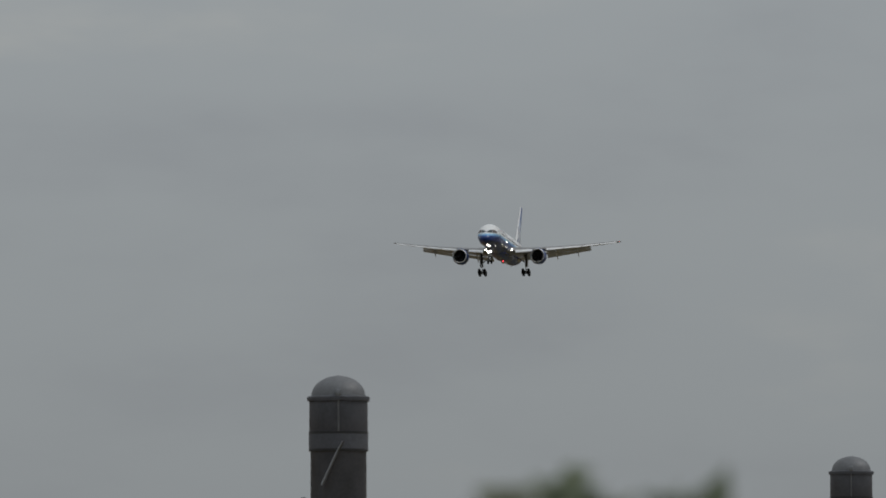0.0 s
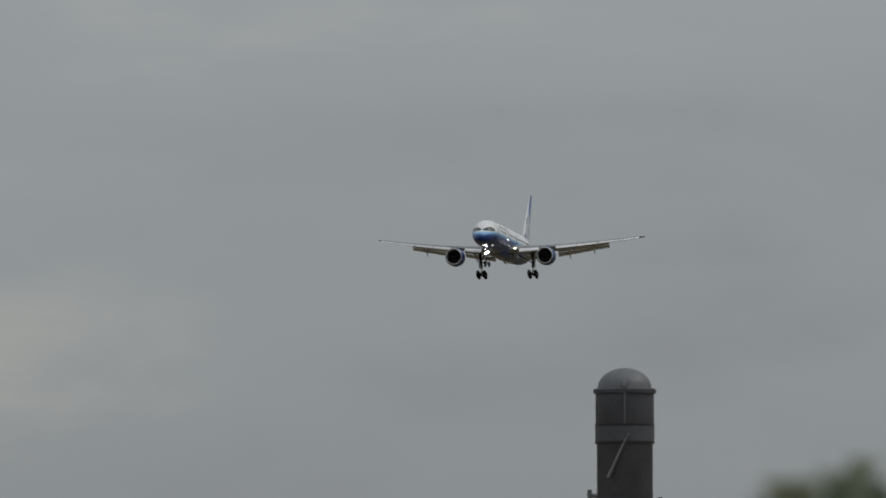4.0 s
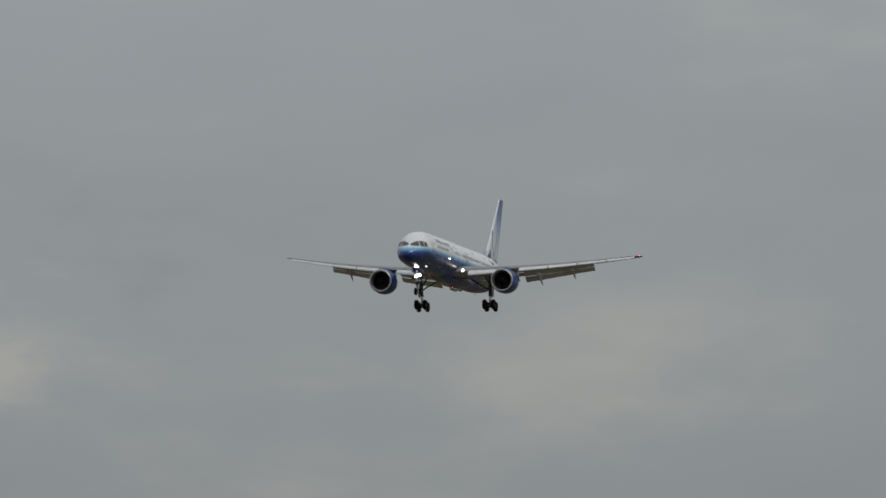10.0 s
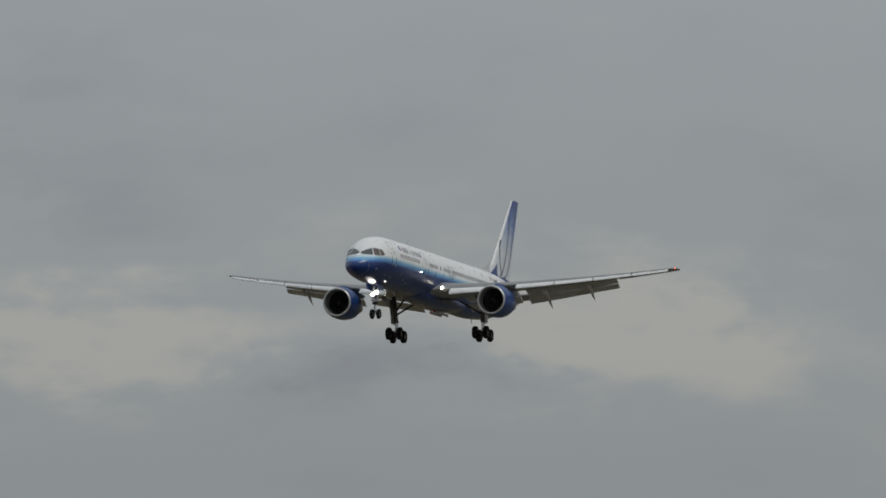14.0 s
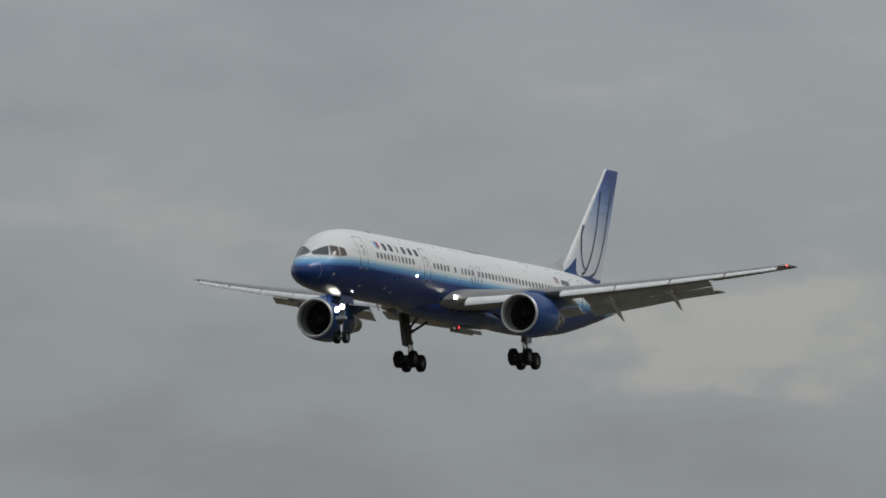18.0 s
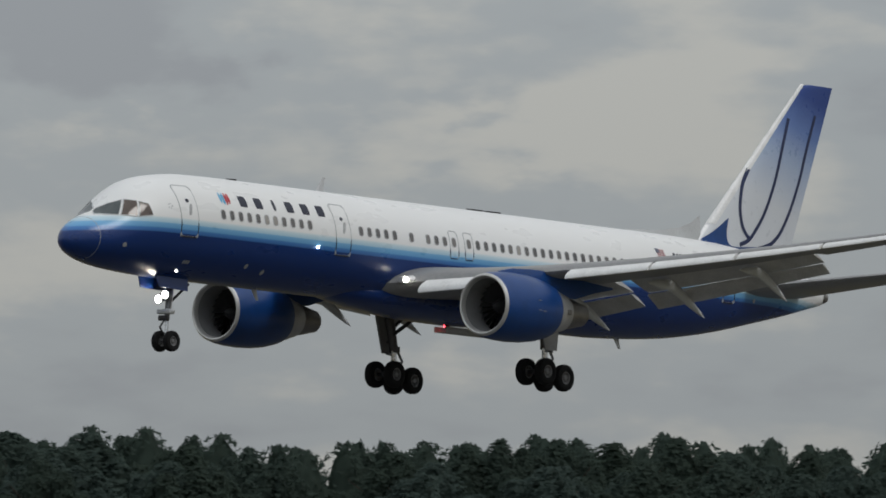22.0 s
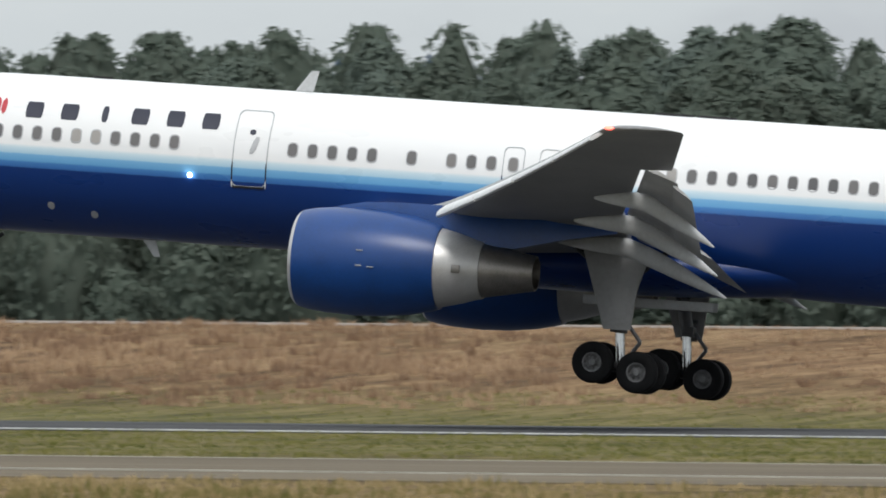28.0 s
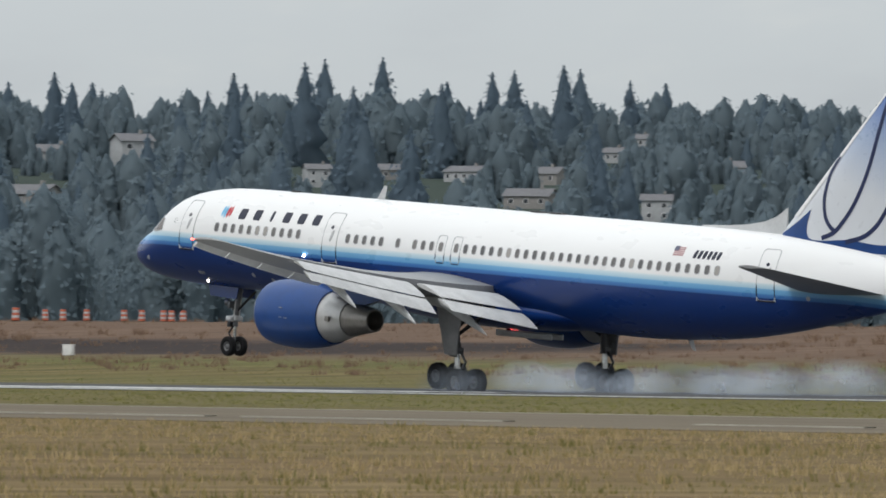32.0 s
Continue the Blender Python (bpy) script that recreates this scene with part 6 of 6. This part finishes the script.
def vent_stack(pan, out, top, label):
    stack = thing("vent_stack", label, "stack", "domed stacks")
    bm = bmesh.new()
    h = top - 0.30
    lathe(bm, [(-0.3, 0.40), (0.1, 0.40), (0.12, 0.375), (h - 0.72, 0.372), (h - 0.70, 0.385)], "Z", (0, 0, 0), 36, True, True)
    part("shaft", bm, STACK, stack)
    bm = bmesh.new()
    lathe(bm, [(h - 0.70, 0.386), (h - 0.69, 0.395), (h - 0.49, 0.395), (h - 0.48, 0.38)], "Z", (0, 0, 0), 36, True, True)
    part("lower_band", bm, STACK, stack)
    bm = bmesh.new()
    lathe(bm, [(h - 0.48, 0.384), (h - 0.47, 0.39), (h - 0.05, 0.388), (h - 0.05, 0.37)], "Z", (0, 0, 0), 36, True, True)
    part("upper_band", bm, STACK, stack)
    for z in (h - 0.476, h - 0.705):
        bm = bmesh.new()
        lathe(bm, [(z - 0.014, 0.38), (z - 0.014, 0.397), (z + 0.014, 0.397), (z + 0.014, 0.38)], "Z", (0, 0, 0), 36)
        part("groove", bm, BLACK_PAINT, stack, "dark joint between bands")
    bm = bmesh.new()
    lathe(bm, [(h - 1.62, 0.372), (h - 1.62, 0.41), (h - 1.50, 0.41), (h - 1.49, 0.372)], "Z", (0, 0, 0), 36)
    part("flange", bm, STACK, stack, "grey lower flange")
    bm = bmesh.new()
    lathe(bm, [(h - 0.05, 0.36), (h - 0.05, 0.415), (h, 0.42), (h + 0.015, 0.40), (h + 0.015, 0.36)], "Z", (0, 0, 0), 36, True, True)
    part("rim", bm, STACK, stack)
    bm = bmesh.new()
    prof = [(h + 0.01, 0.365)] + [(h + 0.02 + 0.27 * math.sin(a), 0.36 * math.cos(a)) for a in [k * math.pi / 20 for k in range(1, 10)]] + [(h + 0.292, 0.01)]
    lathe(bm, prof, "Z", (0, 0, 0), 36, True, True)
    part("dome_cap", bm, STACK_CAP, stack, "paler grey domed cap")
    e = radians(-pan)
    face = Vector((math.sin(e), -math.cos(e), 0))
    right = Vector((math.cos(e), math.sin(e), 0))
    bm = bmesh.new()
    tube(bm, face * 0.39 + right * -0.02 + Vector((0, 0, h - 0.74)), face * 0.41 + right * 0.06 + Vector((0, 0, h - 0.60)), 0.018, None, 8)
    tube(bm, face * 0.385 + right * -0.22 + Vector((0, 0, h - 1.18)), face * 0.40 + right * -0.02 + Vector((0, 0, h - 0.74)), 0.022, None, 8)
    part("bracket", bm, STEEL, stack, "bare steel bracket")
    bm = bmesh.new()
    block(bm, tuple(face * 0.37 + Vector((-0.04, -0.04, h - 0.02))), tuple(face * 0.37 + Vector((0.04, 0.04, h + 0.10))), 0.015)
    part("clamp", bm, STEEL, stack)
    bm = bmesh.new()
    tube(bm, face * 0.398 + Vector((0, 0, h - 0.46)), face * 0.398 + Vector((0, 0, h - 0.03)), 0.012, None, 8)
    part("earth_strip", bm, STEEL, stack, "pale vertical strip")
    for s, z in ((-1, h - 1.42), (1, h - 1.52)):
        bm = bmesh.new()
        tube(bm, right * s * 0.36 + Vector((0, 0, z)), right * s * 0.50 + Vector((0, 0, z + 0.03)), 0.035, 0.02, 8)
        tube(bm, right * s * 0.47 + Vector((0, 0, z - 0.05)), right * s * 0.47 + Vector((0, 0, z + 0.09)), 0.03, None, 8)
        part("insulator", bm, STEEL, stack)
    stack.matrix_basis = pose(out * math.sin(radians(pan)), out * math.cos(radians(pan)), 0)
    return stack


vent_stack(80.795, 150, 7.08, "dark weathered metal stack with a domed cap")
vent_stack(83.40, 208, 7.80, "dark weathered metal stack with a domed cap, farther off")


def roadside_shrub(seed, pan, out, height, width):
    rng = random.Random(seed)
    shrub = thing("roadside_shrub", "leafy roadside shrub close by, thin green stems", "shrub", "shrubs by the roadside")
    bm = bmesh.new()
    lobes = []
    for k in range(9):
        a = rng.uniform(0, 6.28)
        tip = Vector((math.cos(a) * width * rng.uniform(0.05, 0.4), math.sin(a) * width * 0.3, height * rng.uniform(0.72, 0.96)))
        tube(bm, (tip.x * 0.2, tip.y * 0.2, -0.05), tip, 0.008, 0.003, 6)
        lobes.append((tip, width * 0.16))
        lobes.append((tip * 0.75, width * 0.2))
    part("stems", bm, BARK, shrub)
    crown = new("leaves", from_arrays("leaves", *leaf_cloud(rng, lobes, 11, 0.042), WEEDS))
    crown.parent = shrub
    shrub.matrix_basis = pose(out * math.sin(radians(pan)), out * math.cos(radians(pan)), 0)


for seed, pan, out, height, width in ((1, 81.45, 8.2, 1.598, 0.10), (2, 81.98, 8.0, 1.640, 0.12), (3, 82.22, 8.5, 1.648, 0.13), (4, 82.52, 8.1, 1.632, 0.08), (5, 81.76, 8.8, 1.60, 0.09)):
    roadside_shrub(seed, pan, out, height, width)

# ---- standing grass, thickest where the camera looks low across it ----


def tufts(name, y0, y1, count, low, high, material, label, seed, pans):
    r = np.random.RandomState(seed)
    y = np.sqrt(r.uniform(y0 * y0, y1 * y1, count))
    x = y * np.tan(np.radians(r.uniform(pans[0], pans[1], count)))
    verts, faces = np.empty((count, 4, 3, 3)), None
    z = np.array([ground_height(a, b) for a, b in zip(x, y)])
    patch = np.array([noise.noise(Vector((a * 0.05, b * 0.12, 1.7))) for a, b in zip(x, y)])
    h = r.uniform(low, high, count) * (1 + 0.7 * patch)
    for k in range(4):
        a = r.uniform(0, 6.28, count)
        hk = h * r.uniform(0.6, 1.1, count)
        lean = hk * r.uniform(0.1, 0.6, count)
        w = 0.012 + 0.05 * hk
        px, py = x + r.uniform(-0.08, 0.08, count), y + r.uniform(-0.08, 0.08, count)
        verts[:, k, 0] = np.stack([px - w, py, z - 0.02], 1)
        verts[:, k, 1] = np.stack([px + w, py, z - 0.02], 1)
        verts[:, k, 2] = np.stack([px + lean * np.cos(a), py + lean * np.sin(a), z + hk], 1)
    n = count * 12
    me = bpy.data.meshes.new(name)
    me.vertices.add(n)
    me.vertices.foreach_set("co", verts.reshape(-1))
    me.loops.add(n)
    me.loops.foreach_set("vertex_index", np.arange(n))
    me.polygons.add(n // 3)
    me.polygons.foreach_set("loop_start", np.arange(0, n, 3))
    me.update(calc_edges=True)
    me.materials.append(material)
    return tagged(new(name, me), label, "grass", kind="stuff")


def blades(name, dark, mid, light, west=None):
    p = Paint(name, mid, 0.9)
    g = p.node("ShaderNodeNewGeometry")
    f = p.math("ADD", p.math("MULTIPLY", g.outputs["Random Per Island"], 0.2), p.math("ADD", p.math("MULTIPLY", p.noise(0.06, 4.0, (1.0, 0.8, 1)), 0.4), p.math("MULTIPLY", p.noise(0.55, 4.0, (1.0, 0.10, 1)), 0.4)))
    col = p.ramp(f, [(0.40, dark), (0.5, mid), (0.61, light)])
    if west:
        # towards the west the bank turns to bare brown-grey earth and thin growth
        c = p.node("ShaderNodeTexCoord")
        s = p.node("ShaderNodeSeparateXYZ")
        p.tree.links.new(c.outputs["Object"], s.inputs[0])
        far = p.ramp(p.math("MULTIPLY", s.outputs["X"], -0.001), [(0.16, (0, 0, 0)), (0.36, (1, 1, 1))])
        col = p.mix(far, col, p.mix(0.65, col, west))
    p.put("Base Color", col)
    p.put("Specular IOR Level", 0.05)
    return p.translucent(col, 0.4)


STRAW = blades("straw_blades", (0.155, 0.150, 0.050), (0.32, 0.245, 0.120), (0.50, 0.385, 0.215))
GREEN = blades("green_blades", (0.100, 0.115, 0.036), (0.185, 0.185, 0.056), (0.28, 0.25, 0.095))
RUSSET = blades("russet_blades", (0.22, 0.142, 0.098), (0.32, 0.212, 0.135), (0.50, 0.36, 0.235), (0.17, 0.118, 0.092))
tufts("dry_grass", 52, 134, 46000, 0.03, 0.11, STRAW, "dry straw grass mixed with green near the taxiway", 3, (-56, 12))
tufts("green_grass", 171.5, 246, 42000, 0.03, 0.09, GREEN, "mown yellow-green grass between taxiway and runway", 4, (-56, 18))
tufts("verge_grass", 294, 335, 22000, 0.03, 0.11, GREEN, "green and straw grass on the runway's far verge", 5, (-56, 24))
tufts("bank_grass", 322, 448, 42000, 0.05, 0.17, RUSSET, "russet dry grass on the rising bank", 6, (-56, 34))


def tussocks(name, y0, y1, count, tall, material, label, seed, pans):
    """Clumps of weed and uncut grass: fans of blades about shared roots, thicker in patches."""
    r = np.random.RandomState(seed)
    y = r.uniform(y0, y1, count)
    x = y * np.tan(np.radians(r.uniform(pans[0], pans[1], count)))
    patch = np.array([noise.noise(Vector((a * 0.06, b * 0.03, 5.5))) for a, b in zip(x, y)])
    keep = patch > r.uniform(-0.45, 0.25, count)
    x, y, patch = x[keep], y[keep], patch[keep]
    z = np.array([ground_height(a, b) for a, b in zip(x, y)])
    n, per = len(x), 14
    h = np.repeat(tall * r.uniform(0.45, 1.0, n) * (1 + 0.6 * patch), per) * r.uniform(0.5, 1.05, n * per)
    a, q = r.uniform(0, 6.28, n * per), r.uniform(0.0, 0.40, n * per)
    px, py, pz = np.repeat(x, per) + q * np.cos(a), np.repeat(y, per) + q * np.sin(a), np.repeat(z, per)
    lean, w = h * r.uniform(0.1, 0.5, n * per), 0.02 + 0.07 * h
    verts = np.stack([np.stack([px - w, py, pz - 0.03], 1), np.stack([px + w, py, pz - 0.03], 1), np.stack([px + lean * np.cos(a), py + lean * np.sin(a), pz + h], 1)], 1)
    return tagged(new(name, from_arrays(name, verts, np.arange(n * per * 3), material)), label, "grass", kind="stuff")


tussocks("bank_weeds", 318, 425, 17000, 0.40, RUSSET, "russet tussocks and dry weeds on the rising bank", 16, (-56, 34))
tussocks("roadside_tussocks", 58, 132, 2600, 0.17, STRAW, "straw tussocks beside the taxiway", 17, (-56, 12))

# ---- what moves ----
FLIGHT_ROWS = [
    (0, 1827.17, 271.70, 95.475, 0.04, 2.65), (0.5, 1792.02, 271.58, 93.611, 0.01, 2.54), (1, 1756.85, 271.46, 91.742, -0.03, 2.41),
    (1.5, 1721.66, 271.34, 89.871, -0.08, 2.27), (2, 1686.47, 271.23, 87.999, -0.13, 2.12), (2.5, 1651.28, 271.12, 86.126, -0.19, 1.98),
    (3, 1616.10, 271.01, 84.255, -0.24, 1.84), (3.5, 1580.93, 270.91, 82.387, -0.28, 1.71), (4, 1545.78, 270.82, 80.522, -0.31, 1.59),
    (4.5, 1510.65, 270.72, 78.663, -0.32, 1.50), (5, 1475.57, 270.63, 76.812, -0.31, 1.42), (5.5, 1440.53, 270.54, 74.968, -0.28, 1.38),
    (6, 1405.53, 270.46, 73.134, -0.22, 1.37), (6.5, 1370.57, 270.38, 71.308, -0.12, 1.39), (7, 1335.64, 270.31, 69.489, 0.03, 1.44),
    (7.5, 1300.74, 270.24, 67.676, 0.19, 1.51), (8, 1265.85, 270.24, 65.867, 0.35, 1.60), (8.5, 1231.00, 270.24, 64.062, 0.46, 1.68),
    (9, 1196.19, 270.24, 62.260, 0.51, 1.76), (9.5, 1161.41, 270.24, 60.463, 0.47, 1.85), (10, 1126.63, 270.24, 58.674, 0.36, 1.94),
    (10.5, 1091.89, 270.24, 56.890, 0.20, 2.05), (11, 1057.18, 270.24, 55.109, 0.00, 2.15), (11.5, 1022.53, 270.24, 53.329, -0.21, 2.25),
    (12, 987.96, 270.24, 51.548, -0.40, 2.35), (12.5, 953.47, 270.24, 49.763, -0.56, 2.44), (13, 919.09, 270.24, 47.972, -0.67, 2.51),
    (13.5, 884.83, 270.24, 46.173, -0.25, 2.58), (14, 850.68, 270.24, 44.364, 0.05, 2.68), (14.5, 816.61, 270.24, 42.552, -0.10, 2.78),
    (15, 782.62, 270.24, 40.738, -0.51, 2.86), (15.5, 748.69, 270.24, 38.927, -0.44, 2.91), (16, 714.79, 270.24, 37.124, -0.43, 2.92),
    (16.5, 680.92, 270.24, 35.330, -0.48, 2.87), (17, 647.06, 270.24, 33.552, -0.64, 2.74), (17.5, 613.21, 270.24, 31.779, -0.40, 2.48),
    (18, 579.40, 270.24, 30.009, -0.05, 2.13), (18.5, 545.62, 270.24, 28.257, -1.10, 1.81), (19, 511.87, 270.24, 26.535, -1.94, 1.63),
    (19.5, 478.12, 270.24, 24.835, -1.75, 1.65), (20, 444.38, 270.24, 23.154, -1.35, 1.78), (20.5, 410.70, 270.24, 21.513, -0.87, 1.99),
    (21, 377.14, 270.24, 19.932, -0.49, 2.20), (21.5, 343.74, 270.24, 18.402, -0.21, 2.44), (22, 310.48, 270.24, 16.916, 0.05, 2.73),
    (22.5, 277.26, 270.24, 15.502, 0.24, 3.00), (23, 243.98, 270.24, 14.188, 0.32, 3.19), (23.5, 210.66, 270.24, 12.975, 0.27, 3.22),
    (24, 177.33, 270.24, 11.850, 0.10, 3.15), (24.5, 143.95, 270.24, 10.821, -0.12, 3.09), (25, 110.52, 270.24, 9.896, -0.31, 3.15),
    (25.5, 77.01, 270.24, 9.065, -0.47, 3.42), (26, 43.45, 270.24, 8.354, -0.63, 3.68), (26.5, 9.82, 270.24, 7.824, -0.78, 3.76),
    (27, -23.89, 270.24, 7.468, -0.91, 3.70), (27.5, -57.60, 270.24, 7.229, -1.05, 3.58), (28, -91.23, 270.24, 7.055, -1.20, 3.47),
    (28.5, -124.71, 270.24, 6.890, -1.37, 3.45), (29, -158.01, 270.24, 6.752, -1.76, 3.58), (29.5, -191.21, 270.24, 6.659, -2.17, 3.75),
    (30, -224.31, 270.24, 6.561, -2.01, 3.78), (30.5, -257.33, 270.24, 6.444, -0.79, 3.57), (31, -290.26, 270.24, 6.316, 0.42, 3.34),
    (31.5, -323.11, 270.24, 6.167, 0.62, 3.28), (32, -355.91, 270.24, 6.011, 0.53, 3.26),
]

SMOKE = Paint("tyre_smoke", (0.62, 0.70, 0.82), 1.0)
SMOKE.put("Specular IOR Level", 0.0)
# thin everywhere, thinning to nothing at each puff's rim
spot = SMOKE.node("ShaderNodeSeparateXYZ")
SMOKE.tree.links.new(SMOKE.node("ShaderNodeTexCoord").outputs["Object"], spot.inputs[0])
rim = 0.0
for axis, reach in (("X", 1.9), ("Z", 0.95)):
    share = SMOKE.math("MULTIPLY", spot.outputs[axis], 1 / reach)
    rim = SMOKE.math("ADD", SMOKE.math("MULTIPLY", share, share), rim)
body = SMOKE.math("POWER", SMOKE.math("MAXIMUM", SMOKE.math("SUBTRACT", 1.0, rim), 0.0), 1.6)
wisps_of_smoke = SMOKE.ramp(SMOKE.noise(0.7, 3.0), [(0.30, (0.45, 0.45, 0.45)), (0.72, (1, 1, 1))])
SMOKE.put("Alpha", SMOKE.math("MULTIPLY", SMOKE.math("MULTIPLY", wisps_of_smoke, body), 0.36))


def smoke_puff(seed):
    bm = bmesh.new()
    size = random.Random(seed).uniform(0.88, 1.05)
    bmesh.ops.create_icosphere(bm, subdivisions=3, radius=1.0)
    for v in bm.verts:
        v.co *= 1 + 0.15 * noise.noise(v.co * 1.7 + Vector((seed * 3.1, 0, 0)))
        v.co = Vector((v.co.x * 1.7, v.co.y * 0.7, v.co.z * 0.82)) * size
    ob = new("tyre_smoke", finish("tyre_smoke", bm, SMOKE.mat))
    ob.visible_shadow = False
    return tagged(ob, "thin pale puff of tyre smoke over the runway", "smoke", "tyre smoke")


PUFFS = []
for lane in (266.6, 273.9):
    for k in range(7):
        PUFFS.append((smoke_puff(k + int(lane)), -331.3 + 3.6 * k, lane + 0.5 * math.sin(k * 2.1), 0.30 + 0.03 * k + 0.12 * math.sin(k * 1.3)))


def motions():
    for k, (puff, x, y, z) in enumerate(PUFFS):
        # a puff swells up from the asphalt as the wheels pass over it, then drifts
        t = 31.93 - (x + 331.7) / 65.6
        rows = [(0, pose(x - 1.2, y, -1.4, 0, 0, 40)), (round(t - 0.5, 3), pose(x - 1.2, y, -1.4, 0, 0, 40))]
        for j in range(11):
            when, f = t - 0.3 + 0.05 * j, j / 10
            if when < 32.0:
                f = f * f * (3 - 2 * f)
                rows.append((round(when, 3), pose(x - 1.2 + 1.2 * f, y, -1.4 + (z + 1.4) * f, 0, 0, 40)))
        if rows[-1][0] < 31.96:
            rows.append((32.0, pose(x + (0.5 if t < 31.75 else 0.0), y, z if t + 0.2 < 32 else rows[-1][1].translation.z + 0.03, 0, 0, 40)))
        walk(puff, rows)
    walk(airliner, [(t, pose(x, y, z, roll, pitch, 0.87)) for t, x, y, z, roll, pitch in FLIGHT_ROWS])
    # the beacon turns once in 0.85 s
    beats = [round(0.17 * k, 2) for k in range(189)] + [32.0]
    walk(beacon, [(t, pose(22.8, 0, -2.30, 0, 0, 36.0 + 360 * (t - 30.0) / 0.85)) for t in beats])


motions()
